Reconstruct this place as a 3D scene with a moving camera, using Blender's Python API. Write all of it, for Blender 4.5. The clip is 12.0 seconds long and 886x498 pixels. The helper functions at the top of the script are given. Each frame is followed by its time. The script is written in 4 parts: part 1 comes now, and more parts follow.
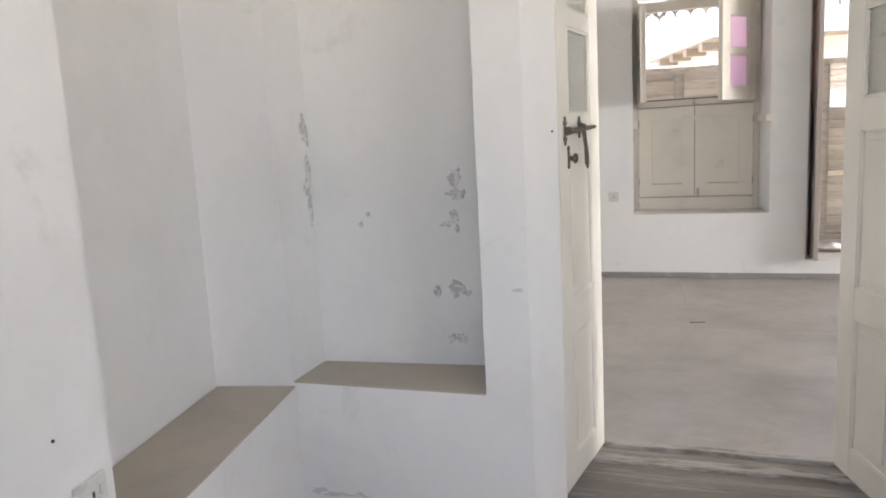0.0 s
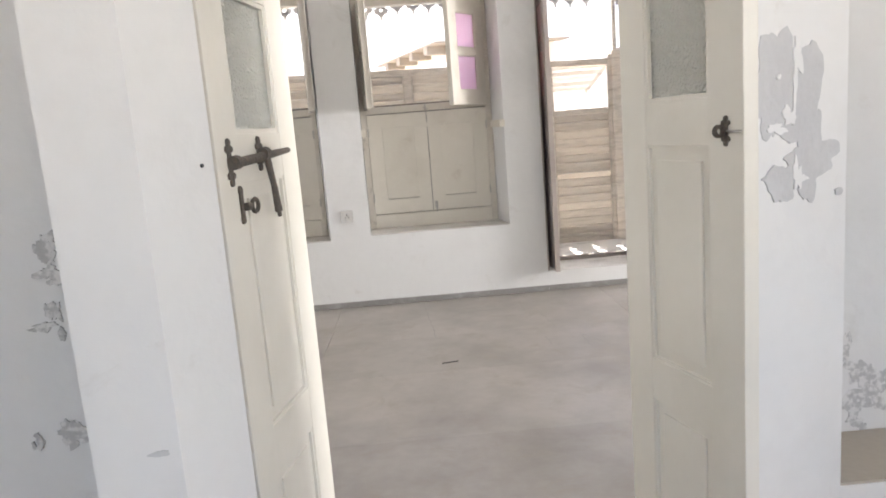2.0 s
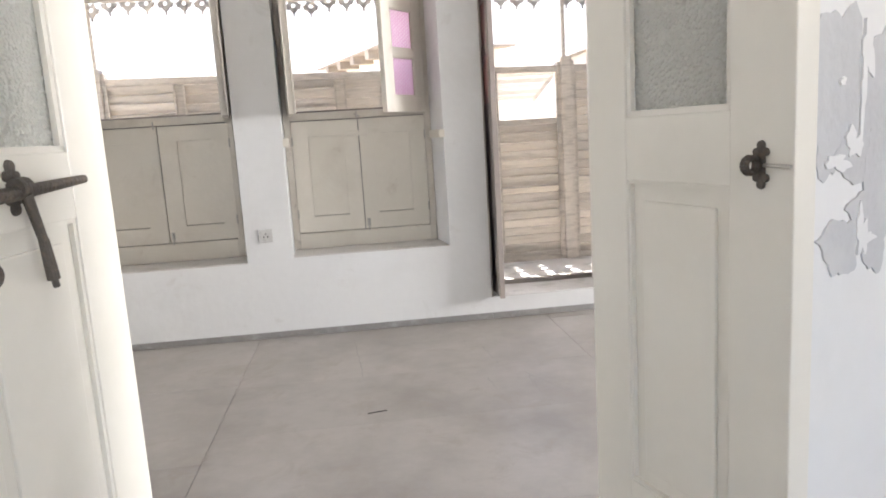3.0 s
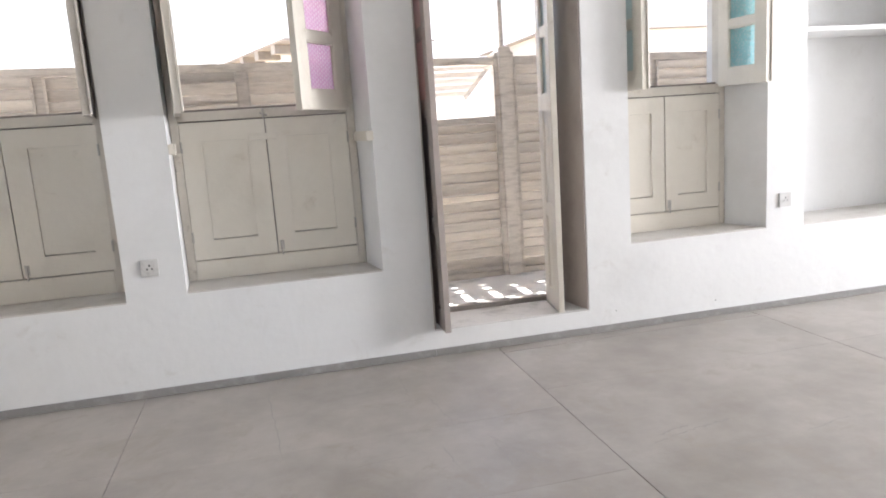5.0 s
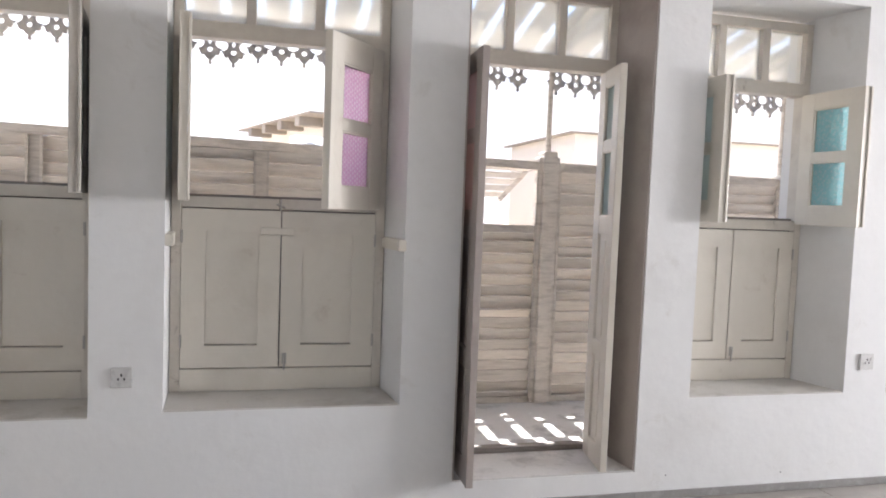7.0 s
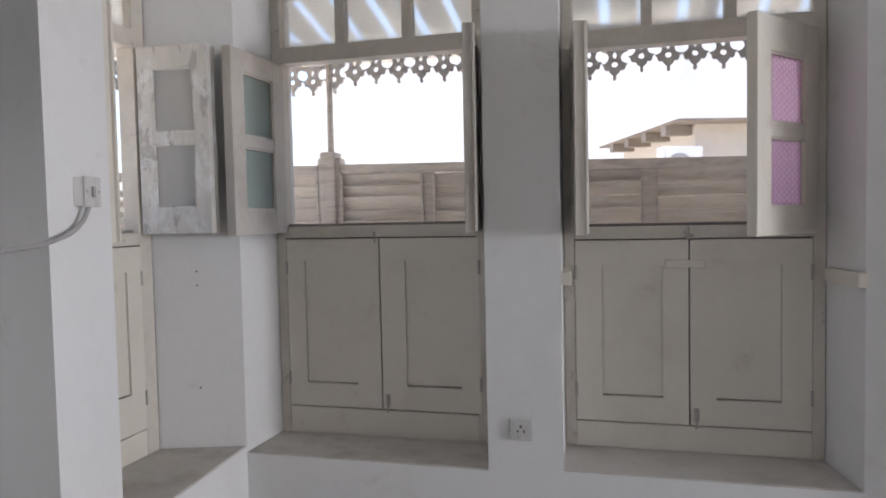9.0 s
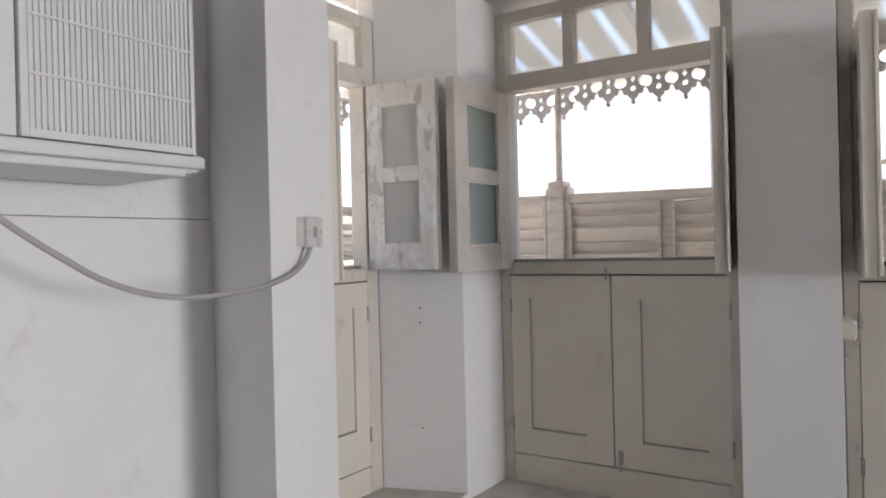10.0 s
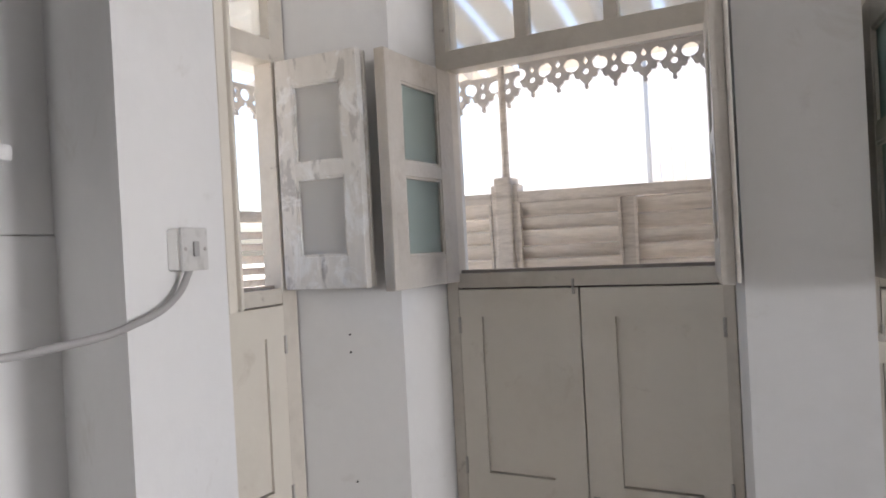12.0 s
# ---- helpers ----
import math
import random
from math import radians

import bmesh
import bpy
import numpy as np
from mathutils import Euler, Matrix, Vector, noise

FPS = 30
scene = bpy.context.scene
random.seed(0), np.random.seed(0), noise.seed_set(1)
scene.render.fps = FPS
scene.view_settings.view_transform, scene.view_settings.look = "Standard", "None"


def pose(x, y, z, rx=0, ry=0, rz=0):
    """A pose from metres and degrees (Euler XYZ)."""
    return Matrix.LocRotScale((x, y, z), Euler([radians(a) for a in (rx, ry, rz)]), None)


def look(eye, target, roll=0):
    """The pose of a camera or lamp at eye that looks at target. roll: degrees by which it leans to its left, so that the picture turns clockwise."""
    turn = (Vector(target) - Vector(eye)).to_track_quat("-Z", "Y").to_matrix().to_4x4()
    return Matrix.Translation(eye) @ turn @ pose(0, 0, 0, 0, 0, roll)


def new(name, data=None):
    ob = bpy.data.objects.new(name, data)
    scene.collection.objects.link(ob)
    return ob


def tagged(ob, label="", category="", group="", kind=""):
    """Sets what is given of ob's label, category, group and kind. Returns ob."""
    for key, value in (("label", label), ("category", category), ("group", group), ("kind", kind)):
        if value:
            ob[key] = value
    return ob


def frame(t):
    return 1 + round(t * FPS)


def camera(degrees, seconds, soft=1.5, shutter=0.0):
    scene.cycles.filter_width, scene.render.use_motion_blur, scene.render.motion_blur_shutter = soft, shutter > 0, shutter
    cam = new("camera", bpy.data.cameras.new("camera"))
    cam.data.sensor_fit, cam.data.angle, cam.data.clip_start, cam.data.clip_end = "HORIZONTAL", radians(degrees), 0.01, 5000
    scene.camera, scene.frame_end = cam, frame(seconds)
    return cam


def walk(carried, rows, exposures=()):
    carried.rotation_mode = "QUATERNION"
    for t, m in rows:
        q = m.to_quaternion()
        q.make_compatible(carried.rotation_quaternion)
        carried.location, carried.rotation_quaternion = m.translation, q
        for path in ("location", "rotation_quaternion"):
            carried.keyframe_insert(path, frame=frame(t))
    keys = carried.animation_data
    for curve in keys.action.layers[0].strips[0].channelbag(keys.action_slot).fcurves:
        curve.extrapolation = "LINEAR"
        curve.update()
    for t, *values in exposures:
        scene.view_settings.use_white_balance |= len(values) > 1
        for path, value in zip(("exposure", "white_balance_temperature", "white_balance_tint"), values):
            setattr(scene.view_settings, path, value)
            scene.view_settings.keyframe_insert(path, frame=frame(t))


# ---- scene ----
cam = camera(64.5, 12.0, soft=1.8)
PATH = [
    (0, (-0.143, -6.03, 1.206), (-0.777, -4.157, 0.906), -3.0),
    (0.5, (-0.15, -5.863, 1.205), (-0.627, -3.948, 0.879), -3.9),
    (1, (-0.166, -5.64, 1.21), (-0.473, -3.693, 0.875), -3.9),
    (1.5, (-0.179, -5.385, 1.235), (-0.289, -3.414, 0.916), -2.4),
    (2, (-0.138, -5.123, 1.251), (-0.073, -3.152, 0.917), -4.5),
    (2.5, (-0.071, -4.827, 1.247), (0.091, -2.86, 0.921), -4.5),
    (3, (-0.017, -4.589, 1.268), (0.2, -2.628, 0.942), -3.5),
    (3.5, (-0.004, -4.373, 1.267), (0.288, -2.424, 0.926), -3.1),
    (3.7, (-0.005, -4.267, 1.268), (0.315, -2.323, 0.92), -2.2),
    (5.3, (-0.015, -3.641, 1.297), (0.453, -1.726, 0.956), -4.2),
    (5.5, (-0.009, -3.548, 1.322), (0.45, -1.635, 0.963), -3.9),
    (6, (-0.009, -3.393, 1.359), (0.448, -1.477, 1.015), -2.4),
    (6.5, (-0.032, -3.253, 1.406), (0.479, -1.334, 1.171), -0.7),
    (6.7, (-0.033, -3.206, 1.434), (0.489, -1.281, 1.279), 1.1),
    (8.3, (-0.147, -2.911, 1.484), (-0.053, -0.916, 1.384), 0.4),
    (8.5, (-0.178, -2.859, 1.499), (-0.204, -0.863, 1.387), -0.1),
    (9, (-0.24, -2.674, 1.514), (-0.752, -0.743, 1.42), -1.2),
    (9.5, (-0.296, -2.518, 1.517), (-1.194, -0.731, 1.485), -0.9),
    (10, (-0.317, -2.445, 1.55), (-1.422, -0.778, 1.546), -1.4),
    (10.5, (-0.381, -2.369, 1.557), (-1.486, -0.702, 1.57), -0.6),
    (11, (-0.491, -2.268, 1.572), (-1.559, -0.577, 1.607), -0.8),
    (11.5, (-0.58, -2.151, 1.589), (-1.586, -0.423, 1.631), -2.0),
    (12, (-0.607, -2.006, 1.582), (-1.549, -0.242, 1.575), -3.0),
]
walk(cam, [(t, look(eye, target, roll)) for t, eye, target, roll in PATH],
     exposures=[(0, 2.38, 6650, 12), (1.0, 2.48, 6650, 12), (2.5, 2.55, 6550, 11), (3.7, 2.58, 6350, 12), (5.5, 2.38, 6300, 12), (6.7, 2.2, 6300, 13), (8.3, 1.38, 6150, 14), (9.0, 1.38, 6150, 14),
                (9.5, 1.44, 6250, 14), (10.5, 1.54, 6350, 14), (12, 1.64, 6350, 14)])

# ---- world and light ----
SUN_EL, SUN_AZ = 78.5, 12.0          # degrees; azimuth clockwise from +y
world = bpy.data.worlds.new("sky")
scene.world = world
world.use_nodes = True
wn = world.node_tree.nodes
sky = wn.new("ShaderNodeTexSky")
sky.sky_type = "NISHITA"
sky.sun_disc = False
sky.sun_elevation = radians(SUN_EL)
sky.sun_rotation = radians(SUN_AZ)
sky.dust_density = 3.0
wn["Background"].inputs[1].default_value = 0.15
world.node_tree.links.new(sky.outputs[0], wn["Background"].inputs[0])

sun = new("sun", bpy.data.lights.new("sun", "SUN"))
sun.data.energy, sun.data.angle, sun.data.color = 5.0, radians(0.6), (1.0, 0.975, 0.94)
_d = Vector((math.sin(radians(SUN_AZ)) * math.cos(radians(SUN_EL)), math.cos(radians(SUN_AZ)) * math.cos(radians(SUN_EL)), math.sin(radians(SUN_EL))))
sun.matrix_basis = look(_d * 30, (0, 0, 0))


def window_light(name, at, towards, w, h, power, colour=(1.0, 0.97, 0.93)):
    """An area lamp that fills an opening, as the sky's light or as added fill."""
    lamp = new(name, bpy.data.lights.new(name, "AREA"))
    lamp.data.shape, lamp.data.size, lamp.data.size_y = "RECTANGLE", w, h
    lamp.data.energy, lamp.data.color = power, colour
    lamp.matrix_basis = look(at, towards)
    return lamp


# two added fill lamps, out of view, that brighten the hall
window_light("hall_south_fill", (0.1, -7.28, 1.75), (0.1, 0, 1.3), 1.5, 1.5, 1.1)
window_light("hall_side_fill", (2.28, -5.9, 1.75), (-2, -5.9, 1.3), 1.3, 1.5, 6.0)
east_light = window_light("room_east_window_light", (8.28, -2.2, 1.75), (0, -2.2, 1.4), 1.4, 1.5, 46.0, (0.95, 0.97, 1.0))
# added narrow fill lamp that lifts the west wall and pier
west_fill = window_light("room_west_wall_fill", (8.29, -2.2, 1.5), (0, -2.2, 1.35), 1.4, 0.9, 15.0, (1.0, 0.97, 0.94))
west_fill.data.spread = radians(70)


# ---- materials ----
def mat(name, colour, rough=0.6, metal=0.0, spots=None, spot_scale=4.0, spot_lo=0.5, spot_hi=0.7, grain=0.06, grain_scale=60.0,
        bump=0.15, bump_scale=80.0, stretch=(1, 1, 1), per_object=0.0, coat=0.0, wear=None, wear_scale=6.0, wear_lo=0.56, wear_hi=0.68):
    """A painted or mineral surface: base colour with fine grain, broad stains and a low relief."""
    m = bpy.data.materials.new(name)
    m.use_nodes = True
    nt = m.node_tree
    n, l = nt.nodes, nt.links
    bsdf = n["Principled BSDF"]
    bsdf.inputs["Roughness"].default_value = rough
    bsdf.inputs["Metallic"].default_value = metal
    bsdf.inputs["Coat Weight"].default_value = coat
    geo = n.new("ShaderNodeNewGeometry")
    mapping = n.new("ShaderNodeMapping")
    mapping.inputs["Scale"].default_value = stretch
    l.new(geo.outputs["Position"], mapping.inputs["Vector"])
    fine = n.new("ShaderNodeTexNoise")
    fine.inputs["Scale"].default_value = grain_scale
    fine.inputs["Detail"].default_value = 6
    l.new(mapping.outputs[0], fine.inputs["Vector"])
    base = n.new("ShaderNodeMix")
    base.data_type = "RGBA"
    base.inputs[6].default_value = (*[c * (1 - grain) for c in colour], 1)
    base.inputs[7].default_value = (*[min(1, c * (1 + grain)) for c in colour], 1)
    l.new(fine.outputs["Fac"], base.inputs[0])
    out = base.outputs[2]
    if spots:
        broad = n.new("ShaderNodeTexNoise")
        broad.inputs["Scale"].default_value = spot_scale
        broad.inputs["Detail"].default_value = 8
        broad.inputs["Roughness"].default_value = 0.62
        l.new(mapping.outputs[0], broad.inputs["Vector"])
        ramp = n.new("ShaderNodeMapRange")
        ramp.inputs["From Min"].default_value, ramp.inputs["From Max"].default_value = spot_lo, spot_hi
        l.new(broad.outputs["Fac"], ramp.inputs["Value"])
        mix = n.new("ShaderNodeMix")
        mix.data_type = "RGBA"
        mix.inputs[7].default_value = (*spots, 1)
        l.new(ramp.outputs[0], mix.inputs[0])
        l.new(out, mix.inputs[6])
        out = mix.outputs[2]
    if wear:
        fleck = n.new("ShaderNodeTexNoise")
        fleck.inputs["Scale"].default_value = wear_scale
        fleck.inputs["Detail"].default_value = 10
        fleck.inputs["Roughness"].default_value = 0.7
        fleck.inputs["Distortion"].default_value = 0.6
        l.new(geo.outputs["Position"], fleck.inputs["Vector"])
        cut = n.new("ShaderNodeMapRange")
        cut.inputs["From Min"].default_value, cut.inputs["From Max"].default_value = wear_lo, wear_hi
        l.new(fleck.outputs["Fac"], cut.inputs["Value"])
        over = n.new("ShaderNodeMix")
        over.data_type = "RGBA"
        over.inputs[7].default_value = (*wear, 1)
        l.new(cut.outputs[0], over.inputs[0])
        l.new(out, over.inputs[6])
        out = over.outputs[2]
    if per_object:
        info = n.new("ShaderNodeObjectInfo")
        vary = n.new("ShaderNodeMapRange")
        vary.inputs["To Min"].default_value, vary.inputs["To Max"].default_value = 1 - per_object, 1 + per_object
        l.new(info.outputs["Random"], vary.inputs["Value"])
        hsv = n.new("ShaderNodeHueSaturation")
        l.new(vary.outputs[0], hsv.inputs["Value"])
        l.new(out, hsv.inputs["Color"])
        out = hsv.outputs["Color"]
    l.new(out, bsdf.inputs["Base Color"])
    if bump:
        rough_noise = n.new("ShaderNodeTexNoise")
        rough_noise.inputs["Scale"].default_value = bump_scale
        rough_noise.inputs["Detail"].default_value = 5
        l.new(mapping.outputs[0], rough_noise.inputs["Vector"])
        bp = n.new("ShaderNodeBump")
        bp.inputs["Strength"].default_value = bump
        bp.inputs["Distance"].default_value = 0.01
        l.new(rough_noise.outputs["Fac"], bp.inputs["Height"])
        l.new(bp.outputs[0], bsdf.inputs["Normal"])
    return m


def glass(name, colour, rough, pattern=None, scale=40.0, strength=0.4, mix_diffuse=0.0, second=None, lozenge=False, scatter=0.0):
    """Window glass; pattern: '' clear, 'voronoi' hammered, 'wave' ribbed."""
    m = bpy.data.materials.new(name)
    m.use_nodes = True
    n, l = m.node_tree.nodes, m.node_tree.links
    b = n["Principled BSDF"]
    b.inputs["Base Color"].default_value = (*colour, 1)
    b.inputs["Roughness"].default_value = rough
    b.inputs["Transmission Weight"].default_value = 1.0 - mix_diffuse
    b.inputs["IOR"].default_value = 1.15
    if pattern:
        geo = n.new("ShaderNodeNewGeometry")
        tex = n.new("ShaderNodeTexVoronoi" if pattern == "voronoi" else "ShaderNodeTexWave")
        tex.inputs["Scale"].default_value = scale
        if pattern == "wave":
            tex.wave_type = "BANDS"
            tex.bands_direction = "DIAGONAL"
            tex.inputs["Distortion"].default_value = 3.0
        if lozenge:                    # pressed lozenges in rows
            turn = n.new("ShaderNodeMapping")
            turn.inputs["Rotation"].default_value = (0, radians(45), 0)
            l.new(geo.outputs["Position"], turn.inputs["Vector"])
            l.new(turn.outputs[0], tex.inputs["Vector"])
            tex.inputs["Randomness"].default_value = 0.18
        else:
            l.new(geo.outputs["Position"], tex.inputs["Vector"])
        if second:
            blend = n.new("ShaderNodeMix")
            blend.data_type = "RGBA"
            blend.inputs[6].default_value, blend.inputs[7].default_value = (*second, 1), (*colour, 1)
            span = n.new("ShaderNodeMapRange")
            span.inputs["From Min"].default_value, span.inputs["From Max"].default_value = 0.25, 0.6
            l.new(tex.outputs[0], span.inputs["Value"])
            l.new(span.outputs[0], blend.inputs[0])
            l.new(blend.outputs[2], b.inputs["Base Color"])
        bp = n.new("ShaderNodeBump")
        bp.inputs["Strength"].default_value = strength
        bp.inputs["Distance"].default_value = 0.01
        l.new(tex.outputs[0], bp.inputs["Height"])
        l.new(bp.outputs[0], b.inputs["Normal"])
    if scatter:                        # figured glass also scatters the daylight behind it
        t = n.new("ShaderNodeBsdfTranslucent")
        t.inputs["Color"].default_value = (*colour, 1)
        if second:
            l.new(blend.outputs[2], t.inputs["Color"])
        both = n.new("ShaderNodeMixShader")
        both.inputs[0].default_value = scatter
        l.new(b.outputs[0], both.inputs[1])
        l.new(t.outputs[0], both.inputs[2])
        l.new(both.outputs[0], n["Material Output"].inputs["Surface"])
    return m


PLASTER = mat("white_limewashed_plaster", (0.745, 0.74, 0.73), 0.85, spots=(0.66, 0.65, 0.635), spot_scale=1.6, spot_lo=0.5, spot_hi=0.8,
              grain=0.025, grain_scale=25, bump=0.25, bump_scale=14, wear=(0.62, 0.60, 0.57), wear_scale=4.5, wear_lo=0.60, wear_hi=0.78)
BARE = mat("bare_grey_plaster", (0.53, 0.53, 0.535), 0.9, spots=(0.58, 0.58, 0.58), spot_scale=9, grain=0.06, grain_scale=80, bump=0.3, bump_scale=60)
SCUFF = mat("scuffed_grey_limewash", (0.48, 0.475, 0.47), 0.9, spots=(0.68, 0.67, 0.655), spot_scale=45, spot_lo=0.46, spot_hi=0.56, grain=0.06, grain_scale=80, bump=0.3, bump_scale=60)
SILL = mat("grey_cement_sill", (0.58, 0.555, 0.52), 0.8, spots=(0.45, 0.42, 0.38), spot_scale=5, grain=0.07, bump=0.2, bump_scale=50)
BENCH = mat("buff_cement_screed", (0.42, 0.38, 0.32), 0.8, spots=(0.36, 0.33, 0.28), spot_scale=3, grain=0.05, bump=0.15, bump_scale=50)
SCREED = mat("pale_grey_floor_screed", (0.385, 0.356, 0.328), 0.42, spots=(0.28, 0.255, 0.23), spot_scale=1.5, spot_lo=0.42, spot_hi=0.66,
             grain=0.09, grain_scale=14, bump=0.10, bump_scale=22, per_object=0.09, wear=(0.32, 0.285, 0.245), wear_scale=4.2, wear_lo=0.54, wear_hi=0.70)
JOINT = mat("dark_floor_joint", (0.34, 0.325, 0.31), 0.9, grain=0.1)
OLDWOOD = mat("worn_grey_floor_boards", (0.22, 0.195, 0.175), 0.75, spots=(0.34, 0.32, 0.30), spot_scale=2.5, grain=0.2, grain_scale=20,
              stretch=(1, 9, 9), bump=0.3, bump_scale=18, per_object=0.12)
TREAD = mat("worn_grey_threshold", (0.40, 0.38, 0.35), 0.7, spots=(0.20, 0.175, 0.15), spot_scale=7, spot_lo=0.46, spot_hi=0.62, grain=0.15, stretch=(1, 5, 5), bump=0.3, bump_scale=30)
SKIRT = mat("grey_cement_skirting", (0.27, 0.26, 0.25), 0.85, spots=(0.36, 0.35, 0.34), spot_scale=12, grain=0.1, bump=0.3)
CREAM = mat("cream_gloss_paint", (0.70, 0.655, 0.575), 0.38, spots=(0.64, 0.59, 0.51), spot_scale=3.5, spot_lo=0.5, spot_hi=0.75, grain=0.025,
            grain_scale=30, bump=0.1, bump_scale=35, per_object=0.02, wear=(0.56, 0.50, 0.42), wear_scale=7, wear_lo=0.60, wear_hi=0.76)
DOORPAINT = mat("ivory_door_gloss_paint", (0.74, 0.71, 0.64), 0.28, spots=(0.68, 0.645, 0.57), spot_scale=3, spot_lo=0.5, spot_hi=0.8, grain=0.02,
                grain_scale=30, bump=0.12, bump_scale=25)
WORN = mat("worn_brownish_ivory_paint", (0.52, 0.485, 0.435), 0.5, spots=(0.42, 0.38, 0.33), spot_scale=4, grain=0.06, bump=0.2, bump_scale=40, wear=(0.40, 0.35, 0.29), wear_scale=6, wear_lo=0.56, wear_hi=0.72)
FRAMEPAINT = mat("aged_brownish_cream_frame_paint", (0.62, 0.575, 0.505), 0.45, spots=(0.52, 0.47, 0.405), spot_scale=5, spot_lo=0.48, spot_hi=0.72, grain=0.06, grain_scale=30, bump=0.2, bump_scale=40,
                 wear=(0.30, 0.255, 0.215), wear_scale=9, wear_lo=0.63, wear_hi=0.72)
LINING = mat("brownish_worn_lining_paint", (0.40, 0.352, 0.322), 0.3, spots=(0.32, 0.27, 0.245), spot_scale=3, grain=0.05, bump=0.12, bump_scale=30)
PEELED = mat("peeling_ivory_paint", (0.64, 0.615, 0.575), 0.55, spots=(0.44, 0.42, 0.40), spot_scale=13, spot_lo=0.56, spot_hi=0.60, grain=0.08,
             grain_scale=40, stretch=(1, 1, 0.35), bump=0.5, bump_scale=45, wear=(0.74, 0.735, 0.72), wear_scale=7, wear_lo=0.52, wear_hi=0.60)
WEATHERED = mat("weathered_brown_grey_timber", (0.60, 0.545, 0.475), 0.75, spots=(0.42, 0.37, 0.315), spot_scale=5, spot_lo=0.48, spot_hi=0.68, grain=0.16,
                grain_scale=30, stretch=(1, 1, 5), bump=0.3, bump_scale=40, per_object=0.10)
SLAT = mat("weathered_louvre_slat", (0.66, 0.605, 0.535), 0.7, spots=(0.50, 0.45, 0.39), spot_scale=6, spot_lo=0.5, spot_hi=0.72, grain=0.16,
           grain_scale=30, stretch=(0.6, 4, 4), bump=0.3, bump_scale=40, per_object=0.14)
FRETWOOD = mat("grey_fretwork_timber", (0.44, 0.42, 0.39), 0.8, spots=(0.46, 0.44, 0.41), spot_scale=10, grain=0.1, bump=0.2, per_object=0.06)
ROOFWOOD = mat("whitewashed_roof_boards", (0.62, 0.60, 0.56), 0.8, spots=(0.5, 0.47, 0.43), spot_scale=3, grain=0.1, bump=0.2, per_object=0.08)
BALCONY = mat("balcony_cement", (0.60, 0.585, 0.56), 0.85, spots=(0.34, 0.33, 0.31), spot_scale=5, grain=0.08, bump=0.25)
IRON = mat("rusty_wrought_iron", (0.13, 0.115, 0.10), 0.55, 0.7, spots=(0.20, 0.15, 0.11), spot_scale=60, grain=0.2, bump=0.4, bump_scale=150)
STEEL = mat("dull_steel", (0.45, 0.43, 0.40), 0.35, 0.9, grain=0.1)
WHITEPLASTIC = mat("white_switch_plastic", (0.78, 0.77, 0.74), 0.35, grain=0.01, bump=0.0)
GREYPLASTIC = mat("greyed_air_conditioner_plastic", (0.66, 0.66, 0.66), 0.4, grain=0.02, bump=0.03)
SOCKET = mat("dulled_socket_plastic", (0.60, 0.59, 0.57), 0.4, spots=(0.46, 0.45, 0.43), spot_scale=30, grain=0.03, bump=0.0)
DARK = mat("black_slot", (0.03, 0.03, 0.03), 0.6, grain=0.0, bump=0.0)
CABLE = mat("grey_cable_sheath", (0.36, 0.35, 0.34), 0.5, grain=0.03, bump=0.0)
BEIGE = mat("beige_render", (0.58, 0.53, 0.46), 0.9, spots=(0.50, 0.46, 0.40), spot_scale=0.8, grain=0.04, bump=0.2, bump_scale=10)
WHITEWALL = mat("white_render", (0.82, 0.81, 0.79), 0.9, spots=(0.74, 0.73, 0.70), spot_scale=0.6, grain=0.03, bump=0.2, bump_scale=10)
SAND = mat("pale_sandy_ground", (0.48, 0.42, 0.34), 0.95, spots=(0.40, 0.35, 0.28), spot_scale=0.3, grain=0.1, bump=0.3, bump_scale=4)
FROST = glass("frosted_transom_glass", (0.90, 0.93, 0.92), 0.20, scatter=0.22)
EAVEWOOD = mat("brown_eave_timber", (0.24, 0.205, 0.17), 0.85, spots=(0.32, 0.28, 0.24), spot_scale=2, grain=0.12, bump=0.2)
GREENISH = glass("grey_green_frosted_glass", (0.44, 0.52, 0.49), 0.5, mix_diffuse=0.55)
PINK = glass("pink_figured_glass", (0.86, 0.56, 0.76), 0.45, "voronoi", 62, 0.4, mix_diffuse=0.2, second=(1.0, 0.88, 0.95), lozenge=True, scatter=0.4)
GREYPANE = glass("grey_obscure_glass", (0.62, 0.61, 0.59), 0.55, mix_diffuse=0.7)
RED = glass("red_glass", (0.58, 0.40, 0.37), 0.45, mix_diffuse=0.5)
BLUE = glass("turquoise_figured_glass", (0.62, 0.91, 0.95), 0.45, "voronoi", 60, 0.6, mix_diffuse=0.2, second=(0.86, 0.98, 1.0), scatter=0.35)
HAMMERED = glass("hammered_obscure_glass", (0.80, 0.80, 0.745), 0.30, "voronoi", 150, 0.65, mix_diffuse=0.55)


# ---- mesh helpers ----
def box(bm, x0, x1, y0, y1, z0, z1, bevel=0.0):
    vs = [bm.verts.new((x, y, z)) for z in (z0, z1) for y in (y0, y1) for x in (x0, x1)]
    fs = [bm.faces.new([vs[i] for i in f]) for f in ((0, 2, 3, 1), (4, 5, 7, 6), (0, 1, 5, 4), (1, 3, 7, 5), (3, 2, 6, 7), (2, 0, 4, 6))]
    if bevel:
        edges = list({e for f in fs for e in f.edges})
        bmesh.ops.bevel(bm, geom=edges, offset=bevel, segments=2, affect="EDGES", profile=0.6)


